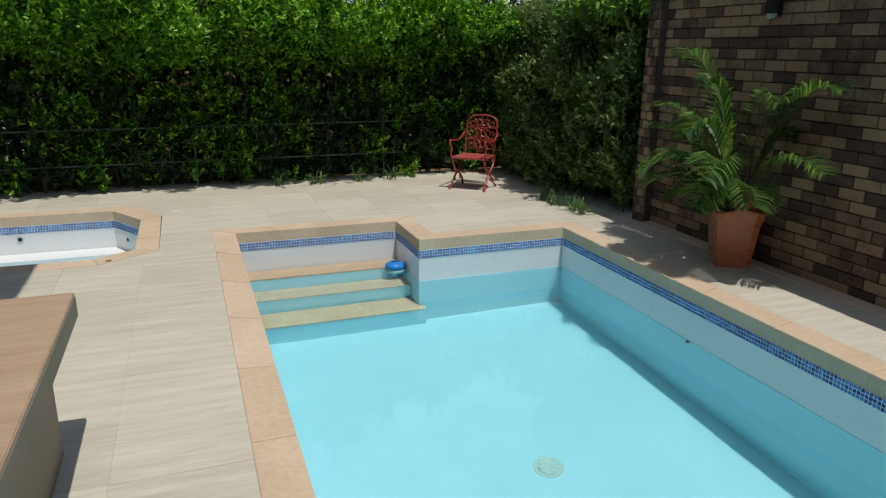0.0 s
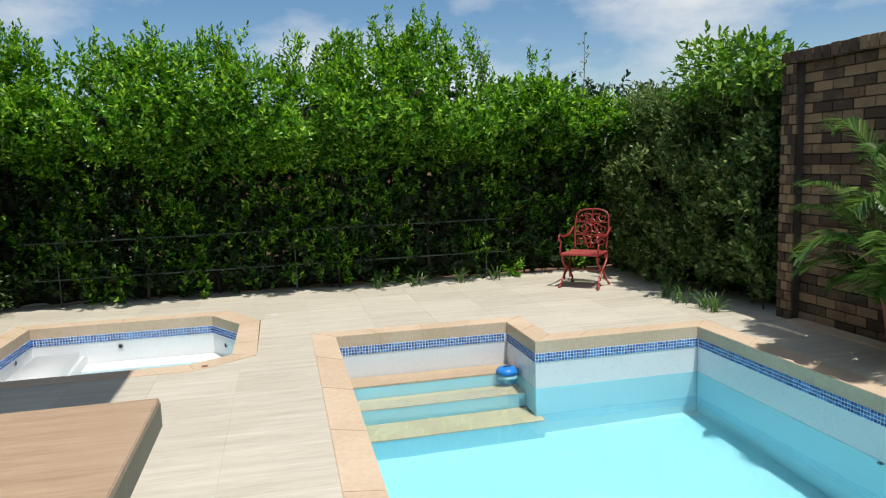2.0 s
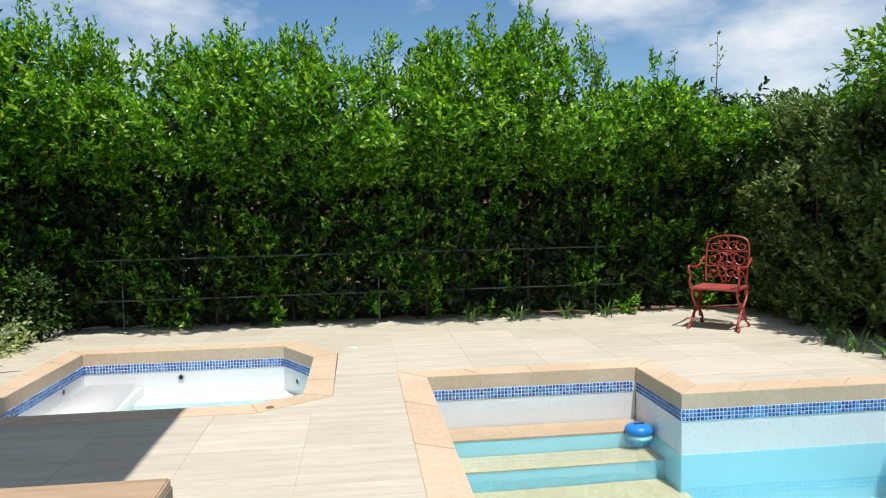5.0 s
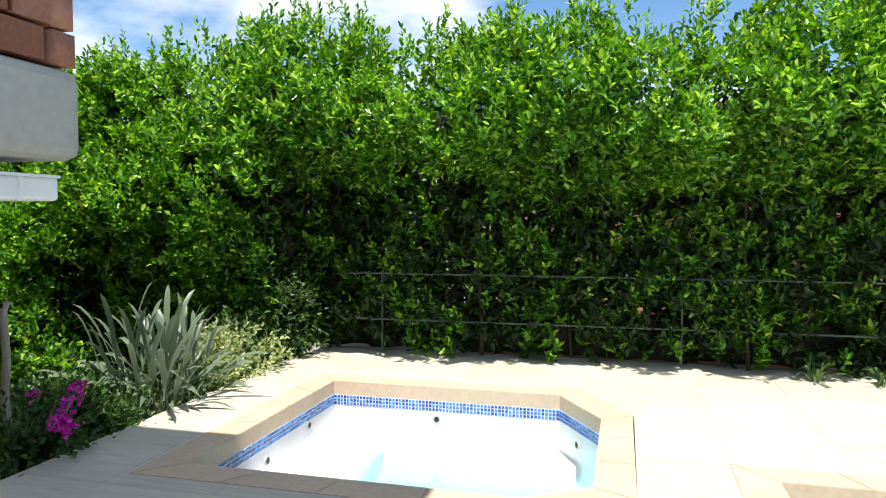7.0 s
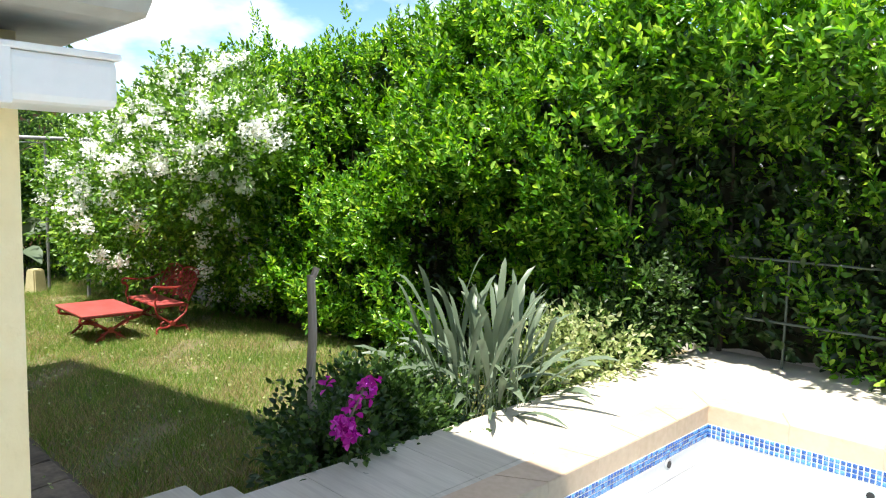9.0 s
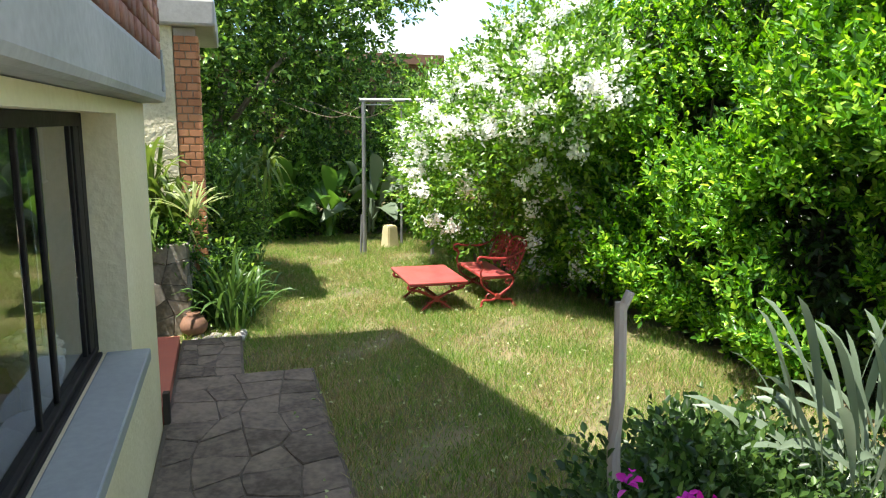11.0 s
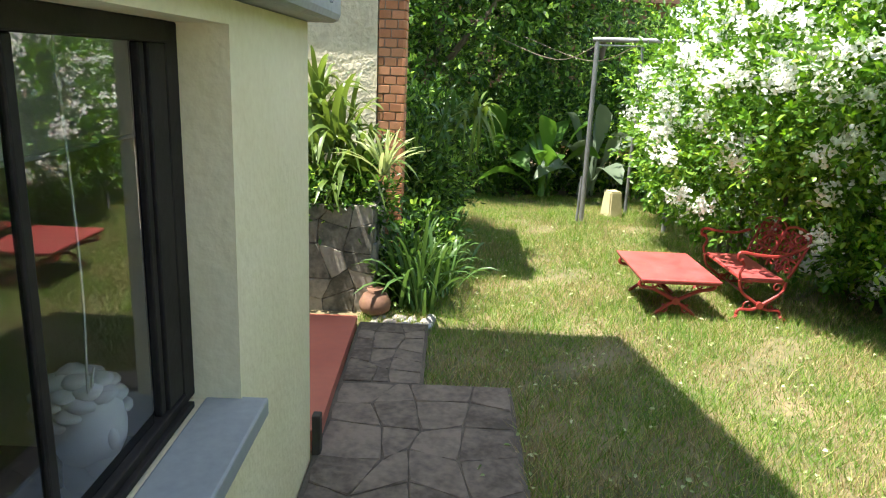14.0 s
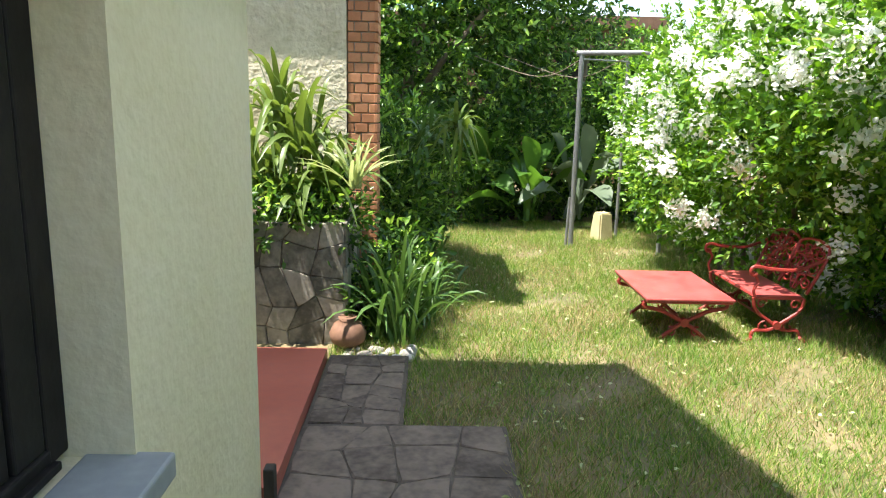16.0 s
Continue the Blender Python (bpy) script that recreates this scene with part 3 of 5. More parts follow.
# ---------- house ----------
HX, HY = -2.24, 5.92
house_wall = [("wall_east", boxed(HX - 0.2, HX, -4, HY, -0.01, 1.62)), ]
for nm, bm in house_wall:
    structure(nm, bm, cream_rough, "cream painted house wall with rough finish", "wall")
WX0, WX1, WZ0, WZ1 = -5.68, -3.3, 0.39, 1.55
wn_wall = bmesh.new()
box(wn_wall, -6.82, WX0, HY - 0.24, HY, -1.2, 1.62)
box(wn_wall, WX1, HX - 0.2, HY - 0.24, HY, -1.2, 1.62)
box(wn_wall, WX0, WX1, HY - 0.24, HY, -1.2, WZ0 - 0.02)
box(wn_wall, WX0, WX1, HY - 0.24, HY, WZ1, 1.62)
structure("wall_north", wn_wall, cream_rough, "cream painted house wall with a deep window opening", "wall")
structure("wall_west", boxed(-6.82, -6.6, -4, HY - 0.242, -1.2, 1.62), plaster_mat, "cream painted house end wall", "wall")
structure("wall_south", boxed(-6.82, HX, -4.2, -4.002, -1.2, 5.0), plaster_mat, "plain house wall", "wall")
slab = boxed(-6.96, -2.03, -4.0, 6.05, 1.625, 1.893, bevel=0.035)
structure("floor_slab", slab, concrete_mat, "weathered grey concrete floor slab edge", "slab")
structure("upper_wall", boxed(-6.86, -2.13, -3.9, 5.95, 1.9, 4.9), mortar_pale, "upper storey wall behind the brick facing", "wall")
# unseen roof added for its shadow; outline worked back from deck and lawn
shadow_roof = bmesh.new()
prism(shadow_roof, [(-8.30, -4.6), (-0.92, -4.6), (-0.92, 6.62), (-5.05, 6.62), (-8.30, 6.03)], 4.9, 5.05)
structure("roof", shadow_roof, concrete_mat, "flat concrete roof, unseen, outlined to cast the house shadow", "roof")
# room floor and back wall coloured dark to stand for weak indoor light
structure("floor", boxed(-6.6, HX - 0.2, -4.0, HY - 0.25, -0.6, -0.4), room_mat, "room floor with dimness in its colour", "floor")
structure("room_back_wall", boxed(-6.6, HX - 0.2, 1.8, 2.0, -0.4, 1.62), room_mat, "room wall with dimness in its colour", "wall")

# gutter on the east side
gut = thing("roof_gutter", "white painted rain gutter fixed under the slab", "gutter")
g = bmesh.new()
box(g, -2.235, -2.085, -3.5, 6.01, 1.505, 1.575, bevel=0.012)
part("trough", g, gutter_mat, gut)
part("end_joint", boxed(-2.238, -2.081, 5.86, 5.875, 1.502, 1.579, bevel=0.003), gutter_mat, gut)
part("lip", boxed(-2.236, -2.08, -3.5, 6.012, 1.573, 1.582, bevel=0.002), gutter_mat, gut)
conduit = thing("cable", "thin grey cable clipped over the slab edge", "cable")
cb = bmesh.new()
tube(cb, [(-6.60, 6.062, 1.93), (-6.60, 6.063, 1.80), (-6.615, 6.062, 1.74), (-6.60, 6.062, 1.69)], 0.008, 6)
part("strand", cb, sill_mat, conduit)

# window
win = thing("window_1", "black steel sliding window with dark glass in a deep reveal", "window")
win["kind"] = "structure"
fy0, fy1 = HY - 0.20, HY - 0.14
for d in ((WX0, WX0 + 0.09, WZ0, WZ1), (WX1 - 0.07, WX1, WZ0, WZ1)):
    part("window_frame", boxed(d[0], d[1], fy0, fy1 - 0.01, d[2], d[3], bevel=0.006), black_frame, win)
for d in ((WZ0 - 0.015, WZ0 + 0.045), (WZ1 - 0.06, WZ1)):
    part("window_frame", boxed(WX0 + 0.09, WX1 - 0.07, fy0, fy1, d[0], d[1], bevel=0.006), black_frame, win)
part("window_track", boxed(WX0 + 0.09, WX1 - 0.07, fy1, fy1 + 0.02, WZ0, WZ0 + 0.02, bevel=0.003), black_frame, win)
for xm, wdt in ((-5.45, 0.035), (-4.885, 0.035), (-4.62, 0.03)):
    part("mullion", boxed(xm - wdt / 2, xm + wdt / 2, fy0 + 0.018, fy0 + 0.042, WZ0 + 0.045, WZ1 - 0.06, bevel=0.005), black_frame, win)
for xa, xb in ((-5.40, -4.91), (-4.87, -4.62), (-4.58, WX1 - 0.07)):
    pane = part("pane", boxed(xa, xb, fy0 + 0.028, fy0 + 0.032, WZ0 + 0.045, WZ1 - 0.06), glass_mat, win)
    pane.visible_shadow = False
part("sash_stile", boxed(-5.585, -5.475, fy0 + 0.01, fy0 + 0.05, WZ0 + 0.045, WZ1 - 0.06, bevel=0.005), black_frame, win)
sill = bmesh.new()
box(sill, WX0 - 0.02, WX1 + 0.05, fy1 + 0.022, HY + 0.085, WZ0 - 0.075, WZ0 - 0.012, bevel=0.008)
part("window_sill", sill, sill_mat, win, "grey painted concrete sill")

# ---------- garden ground ----------


def lawn_z(x, y):
    return -0.53 - 0.019 * np.maximum(0, -6.0 - np.asarray(x)) + 0.015 * wave(np.asarray(x), np.asarray(y), 0.9, 2.0)


gx, gy = np.linspace(-34, -3.72, 90), np.linspace(-6, 26, 90)
X, Y = np.meshgrid(gx, gy, indexing="ij")
V = np.stack([X, Y, lawn_z(X, Y)], -1).reshape(-1, 3)
I = np.arange(90 * 90).reshape(90, 90)
F = np.concatenate([np.stack([I[:-1, :-1], I[1:, :-1], I[1:, 1:]], -1).reshape(-1, 3), np.stack([I[:-1, :-1], I[1:, 1:], I[:-1, 1:]], -1).reshape(-1, 3)])
tagged(new("lawn", np_mesh("lawn", V, F, lawn_mat, True)), "patchy green and straw lawn", "lawn", "", "structure")


def blades(xy, z, height, width, lean=0.5):
    n = len(xy)
    base = np.concatenate([xy, z[:, None]], 1)
    a = rng.uniform(0, 2 * np.pi, n)
    side = np.stack([np.cos(a), np.sin(a), np.zeros(n)], 1) * (width * 0.5)[:, None]
    tip = base + np.concatenate([rng.normal(size=(n, 2)) * (height * lean)[:, None], height[:, None]], 1)
    v = np.stack([base - side, base + side, tip], 1).reshape(-1, 3)
    return v, np.arange(3 * n).reshape(-1, 3)


N = 260000
xy = np.stack([-4.3 - 11.5 * rng.random(N) ** 1.15, rng.uniform(5.9, 10.6, N)], 1)
keep = ~((xy[:, 0] > -7.72) & (xy[:, 1] < 7.02)) & ~((xy[:, 0] > -8.8) & (xy[:, 1] < 6.46))
bare = wave(xy[:, 0], xy[:, 1], 1.6, 5.0)
keep &= bare < rng.uniform(0.35, 1.2, N)
xy = xy[keep]
hgt = rng.uniform(0.025, 0.075, len(xy)) * (1.15 - 0.35 * bare[keep])
dry = wave(xy[:, 0], xy[:, 1], 2.3, 9.0) * 0.30 + 0.26 + 0.25 * ((xy[:, 1] < 7.6) & (xy[:, 0] > -8.2)) > rng.random(len(xy))
for name, pick_, material, label in (("grass", ~dry, grass_blade, "short tufted lawn grass, fresh green"), ("dry_grass", dry, straw_blade, "dry straw-coloured grass in the lawn")):
    v, f = blades(xy[pick_], lawn_z(xy[pick_, 0], xy[pick_, 1]) - 0.003, hgt[pick_], rng.uniform(0.0035, 0.008, pick_.sum()))
    tagged(new(name, np_mesh(name, v, f, material)), label, "grass", "", "stuff")
N = 700
xy = np.stack([rng.uniform(-13, -5, N), rng.uniform(6.8, 9.9, N)], 1)
v, f = leaves(np.concatenate([xy, (lawn_z(xy[:, 0], xy[:, 1]) + 0.04)[:, None]], 1), np.concatenate([rng.normal(size=(N, 2)), rng.normal(size=(N, 1)) * 0.15], 1), rng.uniform(0.02, 0.045, N), rng.uniform(0.015, 0.03, N))
tagged(new("fallen_petals", np_mesh("fallen_petals", v, f, varieg_leaf)), "pale fallen petals scattered on the lawn", "petals", "", "stuff")

# ---------- hedges ----------


def smooth_step(a, b, x):
    t = np.clip((x - a) / (b - a), 0, 1)
    return t * t * (3 - 2 * t)


# near-black twig colour carries the shade of the hedge's inside
heart_mat = surface("hedge twigs with shade in colour", (0.012, 0.016, 0.007), (0.04, 0.042, 0.018), 9, (1, 1, 0.5), 0.95, 1.0, 40)


def hedge(name, label, a, b, face, z0, top, count, per, leaf, material, depth=0.55, recess=0.4, bulge_z=(0.9, 1.9), spires=0.5, seed=1.0, stems=7, category="hedge", bare=0.5, slope=0.3, lean0=0.62):
    """A tall clipped hedge from a to b whose leafy side looks along face; its foot is hollow, its top uneven."""
    root = thing(name, label, category)
    a, b, nrm = np.array([*a, 0.0]), np.array([*b, 0.0]), unit(np.array([*face, 0.0]))
    d = b - a
    run = np.linalg.norm(d)
    d = d / run
    crest = lambda u: top(u) + 0.12 * wave(u, u * 0.3, 1.3, seed) + 0.10 * wave(u, u, 4.0, seed + 2)
    # twigs gather in rounded clumps with dark hollows between
    clumps = max(count // 24, 1)
    cu, ck = rng.uniform(0, run, clumps), rng.random(clumps) ** 0.8
    cz = z0 + (crest(cu) - z0) * ck
    push = rng.uniform(-0.30, 0.22, clumps)
    pick = rng.integers(0, clumps, count)
    du, dz = rng.normal(size=count) * 0.14, rng.normal(size=count) * 0.12
    u = np.clip(cu[pick] + du, 0, run)
    z = np.clip(cz[pick] + dz, z0, crest(u) + 0.05)
    low = 0.3 + 0.7 * smooth_step(z0 + bulge_z[0] - 0.1, z0 + bulge_z[1], z)
    out = recess * (smooth_step(z0 + bulge_z[0], z0 + bulge_z[1], z) - 1) + low * (0.20 * wave(u, z, 1.5, seed) + push[pick]) - 3.0 * (du ** 2 + dz ** 2)
    out = out - depth * 0.8 * rng.random(count) ** 2.2 - slope * smooth_step(lean0, 1.05, (z - z0) / (crest(u) - z0)) * (0.7 + 0.3 * rng.random(count))
    out = out + 0.10 * recess * (1 - smooth_step(z0 + 0.1, z0 + 0.5, z)) * rng.random(count)
    thin = (z < z0 + bulge_z[0] + 0.2) & (rng.random(count) < bare)
    pos = a + d * u[:, None] + nrm * out[:, None] + np.array([0, 0, 1.0]) * z[:, None]
    way = nrm * 0.55 + np.array([0, 0, 0.9]) + rng.normal(size=(count, 3)) * 0.42
    pos, way = pos[~thin], way[~thin]
    pairs = [sprigs(pos, way, rng.uniform(0.10, 0.24, len(pos)), per, leaf[0], leaf[1])]
    # upright tufts of young shoots along the crest
    tufts = int(run * 5)
    tu = rng.uniform(0, run, tufts)
    th = spires * (0.25 + 0.75 * rng.random(tufts) ** 1.6) * np.clip(0.75 + 0.7 * wave(tu, tu, 2.1, seed + 4), 0.3, 1.6)
    tk = np.repeat(np.arange(tufts), 16)
    k2 = rng.random(len(tk)) ** 1.2
    slim = 0.20 * (1.05 - k2)
    u2 = np.clip(tu[tk] + rng.normal(size=len(tk)) * slim, 0, run)
    back = (-0.12 - slope * 0.6 - 0.45 * rng.random(tufts))[tk] + rng.normal(size=len(tk)) * slim
    z2 = crest(u2) - 0.32 + (0.32 + th[tk]) * k2
    p2 = a + d * u2[:, None] + nrm * back[:, None] + np.array([0, 0, 1.0]) * z2[:, None]
    w2 = np.array([0, 0, 1.0]) + nrm * 0.1 + rng.normal(size=(len(tk), 3)) * 0.22
    pairs.append(sprigs(p2, w2, rng.uniform(0.14, 0.26, len(tk)), per, leaf[0] * 0.85, leaf[1] * 0.75, 0.8))
    v, f = join_arrays(*pairs)
    ob = new("foliage", np_mesh("foliage", v, f, material))
    ob.parent = root
    # inner growth: leaf colour darkened to stand for shade inside the hedge
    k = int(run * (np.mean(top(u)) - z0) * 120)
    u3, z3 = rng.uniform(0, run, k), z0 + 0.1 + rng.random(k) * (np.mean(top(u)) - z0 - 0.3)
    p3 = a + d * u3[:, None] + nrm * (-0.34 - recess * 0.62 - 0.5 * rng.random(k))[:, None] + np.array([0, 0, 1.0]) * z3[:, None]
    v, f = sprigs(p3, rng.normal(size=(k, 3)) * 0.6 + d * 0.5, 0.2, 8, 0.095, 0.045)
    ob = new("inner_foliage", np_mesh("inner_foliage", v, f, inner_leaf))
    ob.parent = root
    # dense twiggy heart of the hedge, coloured near black in place of deep shade
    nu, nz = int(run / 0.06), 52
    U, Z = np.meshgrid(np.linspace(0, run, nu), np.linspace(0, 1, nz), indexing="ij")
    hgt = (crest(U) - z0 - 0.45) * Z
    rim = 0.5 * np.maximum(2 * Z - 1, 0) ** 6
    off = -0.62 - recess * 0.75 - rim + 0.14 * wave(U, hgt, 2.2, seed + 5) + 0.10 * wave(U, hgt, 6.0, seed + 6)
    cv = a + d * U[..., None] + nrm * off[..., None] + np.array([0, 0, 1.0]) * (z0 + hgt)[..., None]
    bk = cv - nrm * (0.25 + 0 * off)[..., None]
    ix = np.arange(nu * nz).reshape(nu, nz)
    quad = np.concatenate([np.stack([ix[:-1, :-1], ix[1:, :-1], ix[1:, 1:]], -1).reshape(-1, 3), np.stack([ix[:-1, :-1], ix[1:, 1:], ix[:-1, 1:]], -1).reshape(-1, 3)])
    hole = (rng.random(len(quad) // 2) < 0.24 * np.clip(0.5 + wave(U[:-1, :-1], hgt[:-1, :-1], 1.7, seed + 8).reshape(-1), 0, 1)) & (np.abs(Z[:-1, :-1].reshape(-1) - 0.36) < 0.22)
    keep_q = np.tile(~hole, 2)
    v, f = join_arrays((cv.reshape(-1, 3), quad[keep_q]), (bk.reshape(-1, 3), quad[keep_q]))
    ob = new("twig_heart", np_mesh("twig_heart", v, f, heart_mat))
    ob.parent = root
    # stems take the shade-darkened colour as well
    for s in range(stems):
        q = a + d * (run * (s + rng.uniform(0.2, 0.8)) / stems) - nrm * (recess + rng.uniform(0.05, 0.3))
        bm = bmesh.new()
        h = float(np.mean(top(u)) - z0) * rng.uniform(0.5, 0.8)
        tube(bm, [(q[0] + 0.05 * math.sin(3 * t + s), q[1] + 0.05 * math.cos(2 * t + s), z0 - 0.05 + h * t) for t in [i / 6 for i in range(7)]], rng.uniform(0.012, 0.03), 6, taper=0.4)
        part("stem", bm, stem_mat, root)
    return root


hedge("hedge", "tall dense green hedge behind the pool terrace", (-4.3, 10.32), (5.5, 10.37), (0, -1), 0.0, lambda u: 3.22 + 0.10 * np.cos(u * 0.9) - 0.55 * smooth_step(6.4, 7.6, u) - 0.22 * smooth_step(7.6, 9.0, u), 12500, 10, (0.084, 0.038), hedge_leaf, recess=0.98, bulge_z=(1.45, 2.35), seed=1.3, spires=0.50, bare=0.62, slope=0.75)
hedge("hedge", "creeper-covered hedge beside the brick wall", (4.72, 11.5), (4.77, 7.85), (-1, 0), 0.0, lambda u: 2.52 + 0.06 * np.cos(2 * u), 4900, 9, (0.070, 0.040), creeper_leaf, recess=0.06, seed=4.1, spires=0.18, stems=4, bare=0.1, slope=0.4, lean0=0.3)
hedge("hedge", "tall leafy hedge along the lawn", (-10.8, 10.22), (-6.0, 10.08), (0, -1), -0.62, lambda u: 2.92 + 0.08 * np.cos(u), 5600, 10, (0.078, 0.038), hedge_leaf, recess=0.48, bulge_z=(0.1, 0.75), seed=7.7, spires=0.42, bare=0.2, slope=0.95, lean0=0.22)
hedge("hedge", "darker leafy end of the lawn hedge by the terrace", (-6.25, 10.08), (-3.9, 10.12), (0, -1), -0.62, lambda u: 2.98 + 0.06 * np.cos(u), 2700, 10, (0.078, 0.038), hedge_leaf, recess=0.62, bulge_z=(0.9, 2.5), seed=9.2, spires=0.42, bare=0.42, slope=0.7, lean0=0.6, stems=4)


def clump(name, label, category, blobs, count, per, leaf, material, trunks=(), flowers=None):
    """A bush or tree: trunks, and a crown of leafy twigs over uneven rounded masses. blobs: (x, y, z, radius, height factor)."""
    root = thing(name, label, category, at=(0, 0, 0))
    area = np.array([b[3] ** 2 for b in blobs])
    share = (count * area / area.sum()).astype(int)
    pairs, fl = [], []
    for k, (bx, by, bz, r, hf) in enumerate(blobs):
        n = share[k]
        dirs = unit(rng.normal(size=(n, 3)))
        th = np.arctan2(dirs[:, 1], dirs[:, 0])
        rad = r * (1 + 0.22 * wave(th * 1.5, dirs[:, 2] * 3, 1.3, bx + by) + 0.10 * wave(th * 4, dirs[:, 2] * 7, 1.3, bx)) * (1 - 0.5 * rng.random(n) ** 2)
        pos = np.array([bx, by, bz]) + dirs * rad[:, None] * np.array([1, 1, hf])
        pairs.append(sprigs(pos, dirs + np.array([0, 0, 0.3]) + rng.normal(size=(n, 3)) * 0.5, rng.uniform(0.12, 0.3, n), per, leaf[0], leaf[1]))
        if flowers:
            m = int(flowers[0] * area[k] / area.sum())
            dd = unit(rng.normal(size=(m, 3)) + np.array(flowers[3]))
            th = np.arctan2(dd[:, 1], dd[:, 0])
            rr = r * (1.06 + 0.22 * wave(th * 1.5, dd[:, 2] * 3, 1.3, bx + by) + 0.10 * wave(th * 4, dd[:, 2] * 7, 1.3, bx))
            c0 = np.array([bx, by, bz]) + dd * rr[:, None] * np.array([1, 1, hf])
            c1 = (c0[:, None] + rng.normal(size=(m, flowers[1], 3)) * flowers[2]).reshape(-1, 3)
            fl.append(leaves(c1, rng.normal(size=(len(c1), 3)), rng.uniform(0.03, 0.055, len(c1)), rng.uniform(0.03, 0.05, len(c1))))
    v, f = join_arrays(*pairs)
    ob = new("crown", np_mesh("crown", v, f, material))
    ob.parent = root
    if fl:
        v, f = join_arrays(*fl)
        ob = new("blossom", np_mesh("blossom", v, f, flowers[4]))
        ob.parent = root
    if not trunks:
        bx, by, bz, r, hf = blobs[0]
        trunks = [([(bx + 0.1 * r * math.cos(q), by + 0.1 * r * math.sin(q), bz - r * hf - 0.1), (bx + 0.35 * r * math.cos(q), by + 0.35 * r * math.sin(q), bz), (bx + 0.6 * r * math.cos(q), by + 0.6 * r * math.sin(q), bz + 0.5 * r * hf)], 0.02 * max(r, 0.4)) for q in (0.3, 1.7, 3.1, 4.6)]
    for pts, r in trunks:
        part("trunk", tube(bmesh.new(), pts, r, 8, taper=0.55), bark_mat, root)
    return root


G = -0.62
clump("flowering_bush", "large bush covered in clusters of white blossom", "bush", [(-10.9, 9.95, 1.05, 1.15, 1.1), (-9.7, 10.0, 1.35, 0.95, 1.0), (-12.2, 9.95, 0.75, 1.0, 1.1), (-10.2, 10.45, 2.2, 0.95, 0.8), (-13.4, 10.2, 0.9, 1.0, 1.2), (-11.6, 10.4, 1.9, 0.9, 0.9), (-8.85, 9.95, 1.75, 0.68, 0.95), (-9.4, 10.5, 0.35, 0.55, 1.2), (-10.4, 10.6, 0.1, 0.6, 1.0)], 6900, 8, (0.082, 0.044), bush_leaf,
      [([(-11.5 + 0.3 * k, 10.0, G - 0.05), (-11.5 + 0.32 * k, 9.95, 0.2), (-11.4 + 0.35 * k, 9.9, 0.9)], 0.03) for k in range(-2, 4)], (230, 80, 0.060, (1.0, -0.75, 0.40), white_petal))
clump("tree", "broad dark-leaved garden tree behind the lawn", "tree", [(-17.0, 6.6, 3.0, 2.3, 1.0), (-18.2, 4.6, 3.4, 2.4, 1.1), (-16.3, 4.8, 1.6, 1.5, 1.0), (-17.5, 8.3, 3.6, 1.6, 0.9), (-16.8, 6.2, 5.0, 2.1, 1.0), (-18.2, 8.2, 5.2, 1.8, 1.0), (-18.4, 10.3, 4.9, 0.95, 0.8)], 6900, 8, (0.13, 0.065), tree_leaf, [([(-17.2, 6.0, G - 0.3), (-17.1, 6.1, 1.0), (-17.3, 6.4, 2.6)], 0.16), ([(-17.1, 6.1, 1.0), (-16.6, 7.0, 2.2), (-16.8, 7.9, 3.2)], 0.07)])
clump("tree", "garden tree with fine dark leaves beyond the lawn", "tree", [(-19.5, 9.4, 1.5, 1.7, 1.0), (-21.5, 12.2, 1.2, 2.0, 0.9), (-20.0, 7.4, 1.6, 1.8, 1.1)], 3600, 8, (0.13, 0.06), tree_leaf, [([(-19.6, 9.6, G - 0.3), (-19.5, 9.7, 1.2), (-19.4, 9.9, 2.5)], 0.13)])
clump("shrub", "dense dark shrub at the end of the lawn", "shrub", [(-16.2, 7.0, 0.1, 1.0, 1.0), (-16.6, 8.4, 0.2, 1.0, 1.1), (-16.8, 9.9, 0.3, 1.1, 1.1)], 2400, 8, (0.12, 0.06), tree_leaf)
clump("shrub", "green shrub behind the white bush", "shrub", [(-14.6, 10.6, 1.0, 1.3, 1.2), (-13.4, 11.2, 1.7, 1.2, 1.0)], 1700, 8, (0.09, 0.045), bush_leaf)
clump("shrub", "drooping dark green shrub by the brick column", "shrub", [(-11.7, 5.9, 0.1, 0.58, 1.2), (-12.6, 6.0, 0.2, 0.75, 1.2)], 1300, 8, (0.12, 0.04), tree_leaf)
clump("shrub", "climbing greenery over the hedge top", "shrub", [(4.95, 8.95, 2.70, 0.28, 0.9), (4.98, 8.35, 2.68, 0.26, 0.9), (5.02, 7.9, 2.58, 0.18, 0.9)], 190, 8, (0.10, 0.045), bush_leaf)
clump("variegated_shrub", "low shrub with cream-edged leaves at the terrace edge", "shrub", [(-4.06, 10.2, 0.0, 0.32, 0.9), (-4.02, 9.8, -0.06, 0.26, 0.9)], 460, 8, (0.055, 0.032), varieg_leaf)
clump("bougainvillea", "dark-leaved bougainvillea with magenta bracts", "shrub", [(-4.2, 8.0, -0.16, 0.32, 0.8), (-4.4, 8.5, -0.10, 0.34, 0.8), (-4.15, 8.2, -0.14, 0.3, 0.8), (-4.3, 8.35, -0.12, 0.30, 0.8), (-4.45, 8.6, -0.28, 0.24, 0.8), (-3.92, 7.72, -0.02, 0.18, 0.9)], 1700, 8, (0.05, 0.03), boug_leaf)
